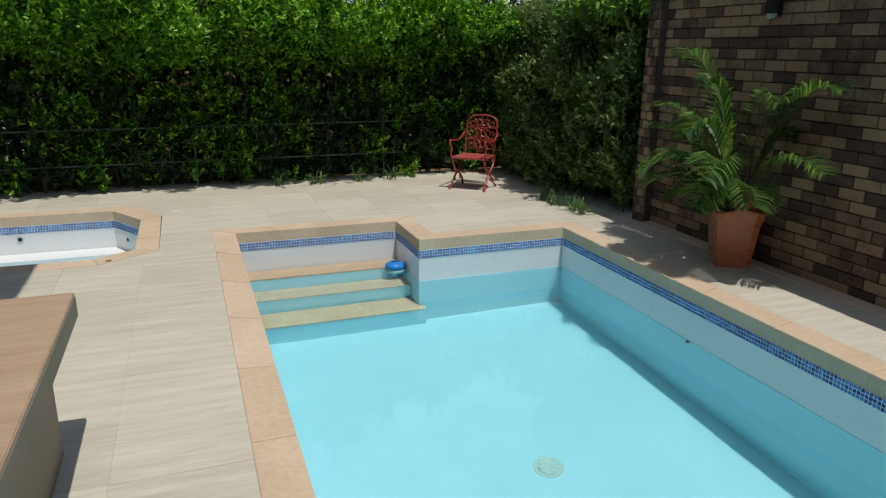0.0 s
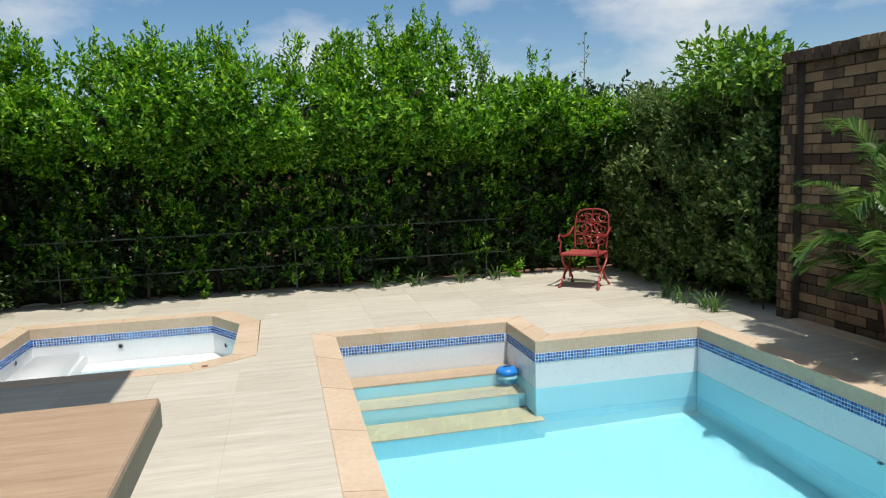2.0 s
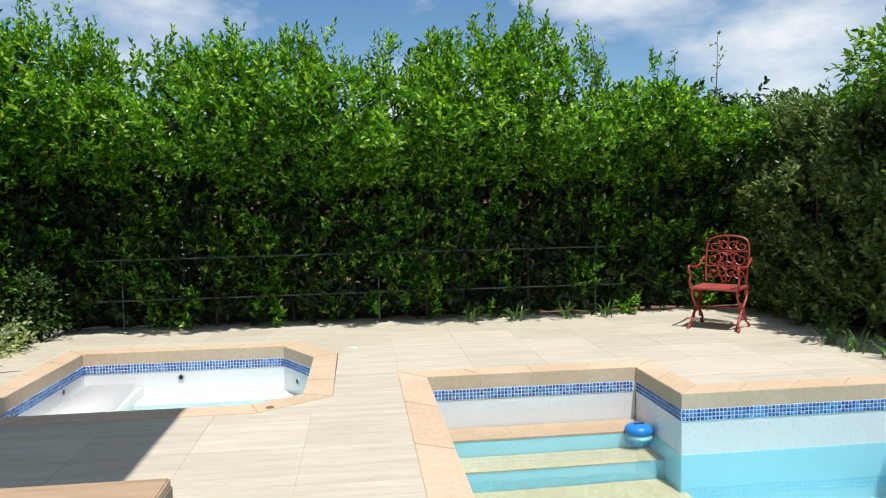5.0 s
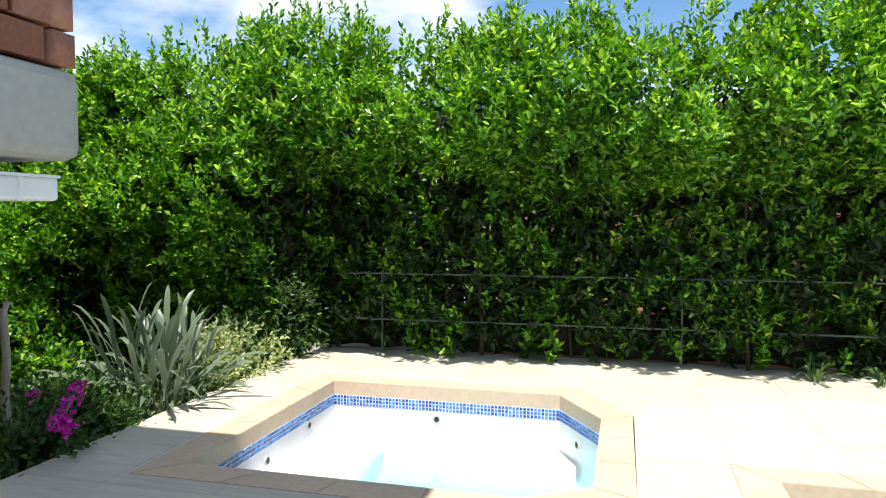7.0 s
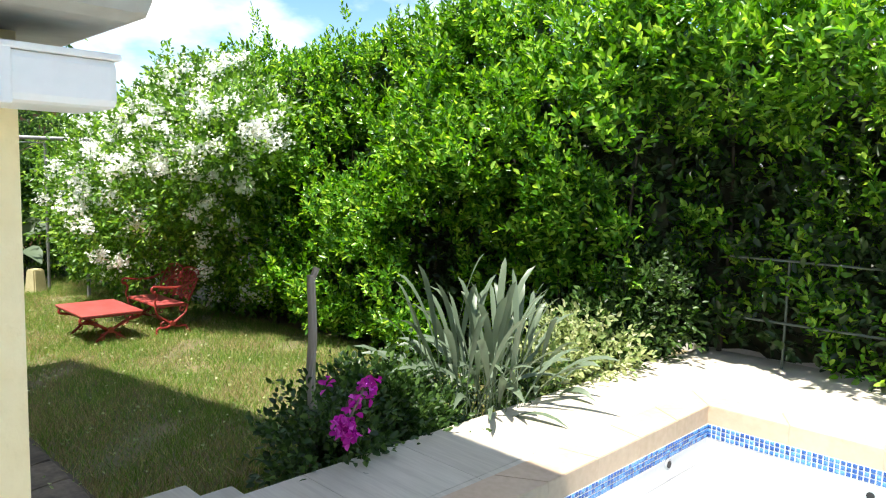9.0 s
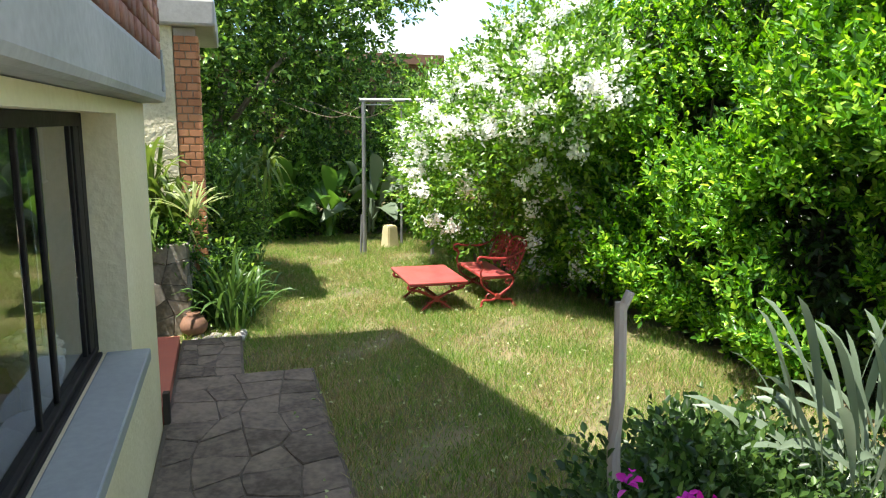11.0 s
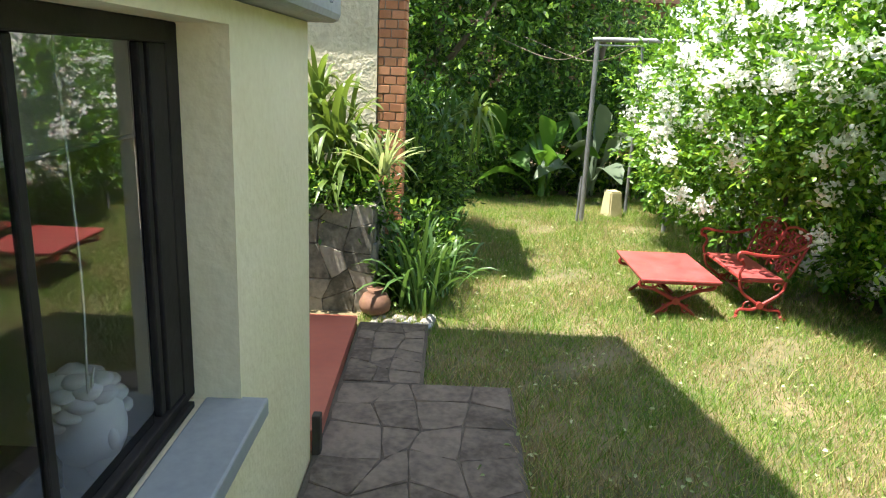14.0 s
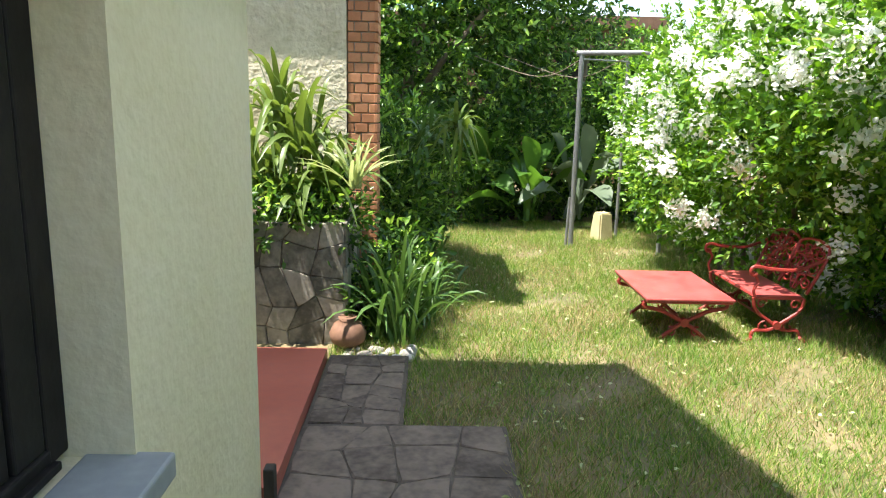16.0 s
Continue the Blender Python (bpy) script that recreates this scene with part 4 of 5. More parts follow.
clump("undergrowth", "low leafy undergrowth at the terrace edge", "shrub", [(-4.05, 8.45, -0.2, 0.24, 0.9), (-4.1, 9.3, -0.25, 0.3, 0.9), (-5.0, 8.9, -0.42, 0.3, 0.6), (-4.2, 10.7, 0.05, 0.36, 1.1), (-3.95, 10.95, 0.35, 0.34, 1.3)], 1200, 8, (0.06, 0.032), boug_leaf)

# ---------- brick garden wall ----------
BX = 5.12


def laid(parent, origin, along, length, height, brick=(0.24, 0.09), joint=0.010, depth=0.03, material=brick_mat, rest=None, cut=None, name="brick", z_bottom=0.0):
    """Running-bond bricks on a wall face. origin: foot at the start; along: unit direction; the face looks to the right of along.
    Bricks past the distance cut are joined into one part."""
    bl, bh = brick
    shapes = {}
    al = Vector((*along, 0))
    nrm = Vector((along[1], -along[0], 0))
    rot = Matrix((al, nrm, Vector((0, 0, 1)))).transposed().to_4x4()
    far_v, far_f = [], []
    rows = int((height + joint) / (bh + joint))
    for r in range(rows):
        s = -((bl + joint) / 2 if r % 2 else 0)
        while s < length - 0.02:
            s0, s1 = max(s, 0), min(s + bl, length)
            if s1 - s0 > 0.03:
                w = round(s1 - s0, 3)
                push = depth * (1 + rng.uniform(-0.12, 0.12))
                centre = Vector(origin) + al * ((s0 + s1) / 2) + Vector((0, 0, z_bottom + r * (bh + joint) + bh / 2)) + nrm * (push / 2 - 0.004)
                if cut is None or s0 < cut:
                    if w not in shapes:
                        shapes[w] = finish(name, boxed(-w / 2, w / 2, -depth / 2, depth / 2, -bh / 2, bh / 2, bevel=0.004), material)
                    ob = new(name, shapes[w])
                    ob.parent = parent
                    ob.matrix_local = Matrix.Translation(centre) @ rot
                else:
                    k = len(far_v)
                    cs = [(i, j, h) for i in (-1, 1) for j in (-1, 1) for h in (-1, 1)]
                    far_v += [tuple(centre + al * (i * w / 2) + nrm * (j * depth / 2) + Vector((0, 0, h * bh / 2))) for i, j, h in cs]
                    for q in ((0, 1, 3, 2), (4, 6, 7, 5), (0, 4, 5, 1), (2, 3, 7, 6), (1, 5, 7, 3), (0, 2, 6, 4)):
                        far_f += [(k + q[0], k + q[1], k + q[2]), (k + q[0], k + q[2], k + q[3])]
            s += bl + joint
    if far_v:
        ob = new("more_bricks", np_mesh("more_bricks", far_v, far_f, rest or material))
        ob.parent = parent
        tagged(ob, kind="stuff")


garden_wall = thing("wall_garden", "tall wall of mixed brown and buff bricks with soldier course", "wall")
garden_wall["kind"] = "structure"
part("wall_core", boxed(BX, BX + 0.2, -4.0, 7.66, -0.05, 2.60), mortar_mat, garden_wall)
part("pillar_core", boxed(5.02, BX + 0.2, 7.45, 7.66, -0.05, 2.60), mortar_mat, garden_wall)
structure("edging", boxed(4.94, BX - 0.03, -4.0, 7.42, -0.01, 0.022, bevel=0.006), coping_mat, "orange stone strip along the foot of the wall", "edging")

# ---------- counter ----------
bar = thing("counter", "wood-look tiled outdoor counter with olive sides and overhang", "counter")
top_ = [(-1.22, 2.05), (-0.585, 2.05), (-0.585, 4.285), (-1.22, 4.285), (-1.30, 4.18), (-1.30, 2.12)]
bm = bmesh.new()
prism(bm, top_, 0.8, 0.822)
bmesh.ops.bevel(bm, geom=[e for e in bm.edges if all(v.co.z > 0.81 for v in e.verts)], offset=0.004, segments=2, affect="EDGES")
part("top", bm, counter_mat, bar)
bm = bmesh.new()
prism(bm, [(x + (0.003 if x > -1 else -0.003), y + (0.003 if y > 3 else -0.003)) for x, y in top_], 0.70, 0.7995)
part("top_edge", bm, counter_side, bar)
part("base", boxed(-1.24, -0.72, 2.35, 4.20, 0.0, 0.699, bevel=0.006), counter_side, bar)

# ---------- planter with palm ----------
planter = thing("planter", "tall square orange glazed planter with wavy rim", "planter", at=(4.82, 5.80, 0.0), turn=-28)
bm = bmesh.new()
prof = [(0.155, 0.0), (0.16, 0.03), (0.20, 0.40), (0.225, 0.54), (0.235, 0.56), (0.205, 0.56), (0.195, 0.50)]
rings = []
for r, z in prof:
    ring = []
    for k in range(32):
        a = 2 * math.pi * k / 32 + math.pi / 4
        c0, s0 = math.cos(a), math.sin(a)
        q = (abs(c0) ** 14 + abs(s0) ** 14) ** (-1 / 14)
        ring.append(bm.verts.new((r * q * c0, r * q * s0, z + (0.02 * math.cos(4 * a) if z > 0.5 else 0))))
    rings.append(ring)
for u_, v_ in zip(rings, rings[1:]):
    for k in range(32):
        bm.faces.new((u_[k], u_[(k + 1) % 32], v_[(k + 1) % 32], v_[k]))
bm.faces.new(rings[0][::-1])
part("body", bm, pot_mat, planter)
part("soil", boxed(-0.19, 0.19, -0.19, 0.19, 0.44, 0.50), soil_mat, planter)


def frond(base, yaw, reach, rise, droop, leaflet, pairs_n=22, material=palm_leaf, width=0.02):
    """A feather frond: rachis points and leaflet arrays."""
    t = np.linspace(0, 1, 12)
    hx, hy = math.cos(yaw), math.sin(yaw)
    out = reach * (t ** 1.15)
    zz = rise * np.sin(t * math.pi * 0.5) - droop * t ** 3
    pts = np.stack([base[0] + hx * out, base[1] + hy * out, base[2] + zz], 1)
    s = np.repeat(np.linspace(0.28, 1.0, pairs_n), 2)
    c0 = np.stack([np.interp(s, t, pts[:, i]) for i in range(3)], 1)
    c1 = np.stack([np.interp(np.minimum(s + 0.05, 1.05), t, pts[:, i]) for i in range(3)], 1)
    fw = unit(c1 - c0 + 1e-6)
    sd = unit(np.cross(fw, np.array([0, 0, 1.0]))) * np.tile([1, -1], pairs_n)[:, None]
    L = leaflet * np.sin(np.clip((s - 0.15) / 0.9, 0, 1) * math.pi * 0.85 + 0.25)
    way = sd * 0.8 + fw * 0.75 + np.array([0, 0, 0.28]) + rng.normal(size=(len(s), 3)) * 0.06
    n = len(s)
    way = unit(way)
    mid = c0 + way * (L * 0.55)[:, None]
    tip = c0 + way * L[:, None] - np.array([0, 0, 1.0]) * (L * 0.28)[:, None]
    w = np.cross(way, np.array([0, 0, 1.0]))
    w = unit(w + fw * 0.6) * width / 2
    v = np.stack([c0 - w * 0.6, c0 + w * 0.6, mid - w, mid + w, tip], 1).reshape(-1, 3)
    i = np.arange(n)[:, None] * 5
    f = np.concatenate([i + np.array([[0, 1, 3]]), i + np.array([[0, 3, 2]]), i + np.array([[2, 3, 4]])], 1).reshape(-1, 3)
    return pts, (v, f)


palm = thing("palm", "feathery green parlour palm growing in the planter", "palm", at=(0, 0, 0))
# yaw in degrees, reach, rise, droop
FRONDS = ((104, 0.72, 1.62, 0.20), (92, 1.22, 1.05, 0.14), (100, 1.10, 0.86, 0.16), (-88, 0.88, 1.36, 0.16), (-96, 0.98, 0.80, 0.24), (182, 0.62, 1.12, 0.34), (150, 0.82, 0.72, 0.34), (-150, 0.80, 0.78, 0.34),
          (204, 0.72, 0.46, 0.28), (124, 0.80, 0.44, 0.24), (-122, 0.76, 0.52, 0.28), (168, 0.36, 1.34, 0.14), (-104, 0.46, 1.22, 0.14), (66, 0.40, 0.98, 0.12), (-66, 0.36, 0.88, 0.12), (140, 0.52, 0.28, 0.14), (-168, 0.54, 0.32, 0.16), (106, 0.62, 0.62, 0.22))
for k, (yaw, reach, rise, droop) in enumerate(FRONDS):
    a_ = radians(yaw)
    pts, (v, f) = frond((4.82 + 0.05 * math.cos(a_), 5.80 + 0.05 * math.sin(a_), 0.48), a_, reach, rise, droop, 0.40 - 0.04 * (k % 3), 46, palm_leaf, 0.023)
    v[:, 0] = np.minimum(v[:, 0], 5.07 - 0.02 * np.abs(np.sin(v[:, 2] * 40)))       # leaflets bend along the wall
    fr = part("frond", tube(bmesh.new(), [tuple(p) for p in pts], 0.009, 5, taper=0.3), palm_leaf, palm)
    lf = new("frond_blade", np_mesh("frond_blade", v, f, palm_leaf))
    lf.parent = fr

# ---------- lamp on the garden wall ----------
lamp = thing("wall_light", "small dark weathered lamp fixed high on the brick wall", "wall light", at=(5.09, 5.88, 2.25))
part("back_plate", boxed(-0.012, 0.0, -0.055, 0.055, 0.02, 0.26, bevel=0.004), black_frame, lamp)
bm = bmesh.new()
lathe(bm, [(0.03, 0.25), (0.065, 0.22), (0.07, 0.06), (0.06, 0.05)], 14, (-0.055, 0, 0))
part("shade", bm, black_frame, lamp, "", True)
bm = bmesh.new()
lathe(bm, [(0.052, 0.06), (0.05, 0.02), (0.02, 0.0)], 14, (-0.055, 0, 0))
part("glass_bowl", bm, sill_mat, lamp, "pale glass bowl", True)

# ---------- cast-iron furniture ----------


def scroll(cx, cz, r0, r1, a0, a1, n=14):
    """Points of a spiral in the plane (u, w)."""
    return [(cx + (r0 + (r1 - r0) * i / n) * math.cos(a0 + (a1 - a0) * i / n), cz + (r0 + (r1 - r0) * i / n) * math.sin(a0 + (a1 - a0) * i / n)) for i in range(n + 1)]


def bent(pts, n=8):
    """A smooth line through points (Catmull-Rom)."""
    p = [Vector(q) for q in pts]
    p = [2 * p[0] - p[1]] + p + [2 * p[-1] - p[-2]]
    out = []
    for i in range(1, len(p) - 2):
        for k in range(n):
            t = k / n
            a, b, c_, d = p[i - 1], p[i], p[i + 1], p[i + 2]
            out.append(0.5 * ((2 * b) + (c_ - a) * t + (2 * a - 5 * b + 4 * c_ - d) * t * t + (3 * b - a - 3 * c_ + d) * t ** 3))
    return out + [p[-2]]


def iron_chair(name, label, at, turn, group="", S=0.47, hw=0.25, hd=0.22, kb=1.0, slope=0.22, lobes=(0.0,)):
    """Ornate garden armchair or small bench; it faces local -y. lobes: middles of the scrolled back's humps."""
    root = thing(name, label, "bench" if len(lobes) > 1 else "chair", group, at, turn)
    seat = bmesh.new()
    box(seat, -hw, hw, -hd, hd, S - 0.018, S, bevel=0.007)
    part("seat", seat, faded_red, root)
    rim = bmesh.new()
    tube(rim, [(-hw, -hd, S - 0.02), (hw, -hd, S - 0.02), (hw, hd, S - 0.02), (-hw, hd, S - 0.02)], 0.013, 6, closed=True)
    part("seat_frame", rim, red_iron, root)
    back = bmesh.new()
    lean = lambda z: hd + 0.02 + (z - S) * slope
    lat = bmesh.new()
    for m in lobes:
        frame_pts = [(-0.22, 0.02), (-0.235, 0.25), (-0.225, 0.46), (-0.15, 0.53), (0, 0.55), (0.15, 0.53), (0.225, 0.46), (0.235, 0.25), (0.22, 0.02)]
        tube(back, [(m + q.x, lean(S + kb * q.y), S + kb * q.y) for q in bent([(x, z, 0) for x, z in frame_pts], 5)], 0.013, 6)
        for sx in (-1, 1):
            for zc, r in ((0.12, 0.075), (0.28, 0.085), (0.43, 0.065)):
                for xo, a in ((0.055, 0.4), (0.15, 2.2)):
                    tube(lat, [(m + sx * x, lean(S + kb * z) - 0.002, S + kb * z) for x, z in scroll(xo, zc, r, 0.014, a, a + 7.5)], 0.0085, 5)
            tube(lat, [(m + sx * x, lean(S + kb * z), S + kb * z) for x, z in ((0.03, 0.02), (0.10, 0.18), (0.03, 0.34), (0.11, 0.5))], 0.009, 5)
        tube(lat, [(m, lean(S + kb * z), S + kb * z) for z in (0.02, 0.3, 0.55)], 0.010, 5)
        for z in (0.2 * kb + S, 0.37 * kb + S):
            tube(lat, [(m - 0.23, lean(z), z), (m + 0.23, lean(z), z)], 0.008, 5)
        for k in range(26):
            x, z = m + rng.uniform(-0.19, 0.19), S + kb * rng.uniform(0.08, 0.48)
            lathe(lat, [(0.006, -0.005), (0.020, 0.0), (0.006, 0.005)], 6, (x, lean(z), z))
    part("back_frame", back, red_iron, root)
    part("backrest", lat, red_iron, root, "openwork back of cast scrolls and leaves")
    for s in (-1, 1):
        arm = bmesh.new()
        tube(arm, [(s * (hw + 0.015), y, z) for y, z in [(q.x, q.y) for q in bent([(lean(S + 0.3), S + 0.30, 0), (0.12, S + 0.215, 0), (-0.08, S + 0.215, 0), (-0.22, S + 0.235, 0), (-0.255, S + 0.20, 0), (-0.235, S + 0.165, 0), (-0.205, S + 0.18, 0)], 5)]], 0.014, 6)
        part("arm", arm, red_iron, root)
        sup = bmesh.new()
        tube(sup, [(s * (hw + 0.012), y, z) for y, z in [(q.x, q.y) for q in bent([(-0.235, S + 0.19, 0), (-0.19, S + 0.12, 0), (-0.215, S + 0.05, 0), (-0.20, S - 0.01, 0)], 5)]], 0.012, 6)
        part("arm_support", sup, red_iron, root)
        for f in (-1, 1):
            leg = bmesh.new()
            x = s * (hw - 0.005 + 0.004 * f)
            tube(leg, [(x + (s * 0.02 if z < 0.05 else 0), y, z) for y, z in [(q.x, q.y) for q in bent([(f * 0.20, S - 0.02, 0), (f * 0.17, S - 0.12, 0), (f * 0.04, S - 0.22, 0), (-f * 0.06, S - 0.28, 0), (-f * 0.17, 0.10, 0), (-f * 0.20, 0.04, 0), (-f * 0.245, 0.012, 0)], 5)]], 0.0145, 6)
            tube(leg, [(x, y, z) for y, z in scroll(f * 0.13, S - 0.07, 0.045, 0.012, 0.5, 6.5, 10)], 0.008, 5)
            tube(leg, [(x, y, z) for y, z in scroll(-f * 0.10, 0.13, 0.05, 0.012, 1.5, 7.5, 10)], 0.008, 5)
            lathe(leg, [(0.016, 0.0), (0.02, 0.01), (0.012, 0.025)], 8, (x + s * 0.02, -f * 0.245, 0.0))
            part("leg", leg, red_iron, root)
        ros = bmesh.new()
        tube(ros, [(s * (hw - 0.03), 0, S - 0.24), (s * (hw + 0.02), 0, S - 0.24)], 0.032, 10)
        part("rosette", ros, red_iron, root)
    bar_ = bmesh.new()
    tube(bar_, [(-hw, 0, S - 0.24), (hw, 0, S - 0.24)], 0.009, 6)
    part("stretcher", bar_, red_iron, root)
    return root


iron_chair("garden_chair", "red cast-iron garden armchair standing in the terrace corner by the hedge", (3.89, 10.05, 0.004), -43.8)
iron_chair("garden_bench", "low red cast-iron two-seat bench on the lawn beside the table", (-9.87, 9.34, float(lawn_z(-9.87, 9.34))), 0, S=0.385, hw=0.44, hd=0.18, kb=0.74, slope=0.42, lobes=(-0.22, 0.22))


def iron_table(at, turn):
    root = thing("coffee_table", "low red cast-iron table with scrolled legs on the lawn", "table", "", at, turn)
    H, a, b = 0.385, 0.475, 0.34
    top = bmesh.new()
    box(top, -a, a, -b, b, H - 0.02, H, bevel=0.006)
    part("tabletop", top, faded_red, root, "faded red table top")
    ap = bmesh.new()
    tube(ap, [(-a + 0.02, -b + 0.02, H - 0.03), (a - 0.02, -b + 0.02, H - 0.03), (a - 0.02, b - 0.02, H - 0.03), (-a + 0.02, b - 0.02, H - 0.03)], 0.012, 6, closed=True)
    part("apron", ap, red_iron, root)
    for sx in (-1, 1):
        x = sx * (a - 0.11)
        for sy in (-1, 1):
            leg = bmesh.new()
            tube(leg, [(x, q.x, q.y) for q in bent([(sy * (b - 0.03), H - 0.03, 0), (sy * (b - 0.02), H - 0.09, 0), (sy * 0.19, H - 0.12, 0), (sy * 0.06, 0.20, 0), (-sy * 0.05, 0.14, 0), (-sy * 0.14, 0.07, 0), (-sy * 0.21, 0.010, 0)], 5)], 0.016, 6)
            tube(leg, [(x, sy * u, z) for u, z in scroll(0.20, H - 0.075, 0.05, 0.012, 0.3, 6.3, 10)], 0.009, 5)
            tube(leg, [(x, sy * u, z) for u, z in scroll(0.10, 0.09, 0.045, 0.012, 1.2, 7.0, 10)], 0.009, 5)
            part("leg", leg, red_iron, root)
        ros = bmesh.new()
        tube(ros, [(x - 0.02, 0, 0.17), (x + 0.02, 0, 0.17)], 0.035, 10)
        part("rosette", ros, red_iron, root)
    cr = bmesh.new()
    tube(cr, [(-(a - 0.11), 0, 0.17), (a - 0.11, 0, 0.17)], 0.010, 6)
    part("cross_bar", cr, red_iron, root)
    return root


iron_table((-9.75, 8.59, float(lawn_z(-9.75, 8.59))), 0)

# ---------- clothes frame, post, marker stone ----------
rack = thing("clothes_frame", "galvanised pipe clothes-drying frame at the end of the lawn", "clothes frame")
P = [(-13.53, 8.53), (-13.03, 9.57), (-14.42, 9.38)]
for (x, y), r in zip(P, (0.034, 0.03, 0.024)):
    part("upright", tube(bmesh.new(), [(x, y, float(lawn_z(x, y)) - 0.1), (x, y, 1.86)], r, 10), steel_mat, rack)
part("crossbar", tube(bmesh.new(), [(P[0][0] - 0.02, P[0][1] - 0.06, 1.875), (P[1][0] + 0.02, P[1][1] + 0.06, 1.875)], 0.032, 10), steel_mat, rack)
part("crossbar", tube(bmesh.new(), [(P[0][0], P[0][1], 1.80), (P[2][0], P[2][1], 1.84)], 0.012, 8), steel_mat, rack)
for k in range(2):
    y = 8.6 + k * 0.5
    part("drying_line", tube(bmesh.new(), bent([(-13.5 + k * 0.1, y, 1.84), (-14.3, y - 0.5, 1.60), (-15.4, y - 1.4, 1.95)], 6), 0.006, 5), bark_mat, rack)
part("brace", tube(bmesh.new(), [(-13.56, 8.47, float(lawn_z(-13.5, 8.5))), (-13.55, 8.49, 0.0)], 0.02, 8), steel_mat, rack)

post = thing("stake", "bleached crooked wooden stake beside the terrace", "stake")
part("pole", tube(bmesh.new(), bent([(-4.18, 7.79, -0.60), (-4.17, 7.80, -0.05), (-4.21, 7.80, 0.30), (-4.18, 7.79, 0.55), (-4.20, 7.79, 0.88)], 5), 0.029, 9, taper=0.8), post_mat, post)
part("fork", tube(bmesh.new(), [(-4.20, 7.79, 0.84), (-4.19, 7.82, 0.92)], 0.018, 7), post_mat, post)
bm = bmesh.new()
prism(bm, [(-0.14, -0.12), (0.14, -0.12), (0.14, 0.12), (-0.14, 0.12)], 0, 0.42)
for v_ in bm.verts:
    if v_.co.z > 0.1:
        v_.co.x *= 0.72
        v_.co.y *= 0.8
bmesh.ops.bevel(bm, geom=list(bm.edges), offset=0.02, segments=2, affect="EDGES")
blk = thing("marker_block", "yellowed tapered concrete block on the lawn", "block", "", (-14.15, 9.1, float(lawn_z(-14.1, 9.1)) - 0.02), 20)
part("block", bm, surface("yellowed concrete", (0.42, 0.37, 0.19), (0.58, 0.52, 0.30), 6, rough=0.9, bump=0.4), blk)

# ---------- fence rails in the hedge ----------
fence = thing("railing", "thin grey-green pipe railing half hidden in the hedge", "railing")
for z in (0.86, 0.37):
    part("rail", tube(bmesh.new(), [(-3.4, 11.32, z - 0.01), (-0.5, 11.34, z), (3.3, 11.36, z + 0.005)], 0.010, 8), rail_mat, fence)
for x in (-2.95, 0.1, 2.9):
    part("post", tube(bmesh.new(), [(x, 11.36 + 0.005 * x, -0.02), (x, 11.36 + 0.005 * x, 0.88)], 0.011, 8), rail_mat, fence)

# ---------- plants ----------


def ribbon(base, yaw, reach, rise, curl, width, n=7, shape=None, twist=0.0):
    """One long leaf as a folded strip."""
    t = np.linspace(0, 1, n)
    hx, hy = math.cos(yaw), math.sin(yaw)
    out = reach * t ** 1.25
    z = rise * np.sin(np.minimum(t * 1.35, 1.57)) - curl * t ** 2.6
    c0 = np.stack([base[0] + hx * out, base[1] + hy * out, base[2] + z], 1)
    w = width * (shape(t) if shape else (np.sin(np.pi * (0.12 + 0.88 * t)) ** 0.6)) * 0.5
    w[-1] = width * 0.03
    sd = np.array([-hy * math.cos(twist), hx * math.cos(twist), math.sin(twist)])
    fold = np.array([0, 0, 0.35])
    a, b = c0 + sd * w[:, None] + fold * w[:, None], c0 - sd * w[:, None] + fold * w[:, None]
    v = np.stack([a, c0, b], 1).reshape(-1, 3)
    f = []
    for i in range(n - 1):
        for k in (0, 1):
            p, q = 3 * i + k, 3 * (i + 1) + k
            f += [(p, p + 1, q + 1), (p, q + 1, q)]
    return v, np.array(f)


def leaf_plant(name, label, centre, count, reach, rise, curl, width, material, shape=None, base_r=0.08, seed=0, category="plant", n=7, stalk=None, leaf_name="leaf", wide=6.283):
    root = thing(name, label, category)
    r = np.random.default_rng(seed)
    for k in range(count):
        yaw = k * 2.39996 * (wide / 6.283) + r.uniform(-0.3, 0.3)
        f = (k + 0.5) / count
        b = (centre[0] + base_r * r.normal() * 0.8, centre[1] + base_r * r.normal(), centre[2])
        arr = ribbon(b, yaw, reach * (0.35 + 0.75 * f) * r.uniform(0.8, 1.15), rise * (1.15 - 0.5 * f) * r.uniform(0.85, 1.1), curl * f * r.uniform(0.7, 1.3), width * r.uniform(0.8, 1.15), n, shape, r.uniform(-0.7, 0.7))
        ob = new(leaf_name, np_mesh(leaf_name, *arr, material, True))
        ob.parent = root
    return root


paddle = lambda t: np.where(t < 0.45, 0.16, 0.16 + 0.84 * np.sin(np.pi * np.clip((t - 0.42) / 0.60, 0, 1)) ** 0.8)
leaf_plant("strelitzia", "clump of grey-green paddle-leaved strelitzia at the terrace edge", (-4.02, 8.95, -0.40), 78, 0.72, 1.18, 0.26, 0.048, strel_leaf, paddle, 0.13, 3, n=11)
leaf_plant("strelitzia", "second clump of grey-green paddle leaves beside the first", (-4.06, 9.35, -0.40), 42, 0.60, 1.00, 0.24, 0.046, strel_leaf, paddle, 0.10, 5, n=11)
strap = lambda t: np.sin(np.pi * (0.2 + 0.8 * t)) ** 0.5
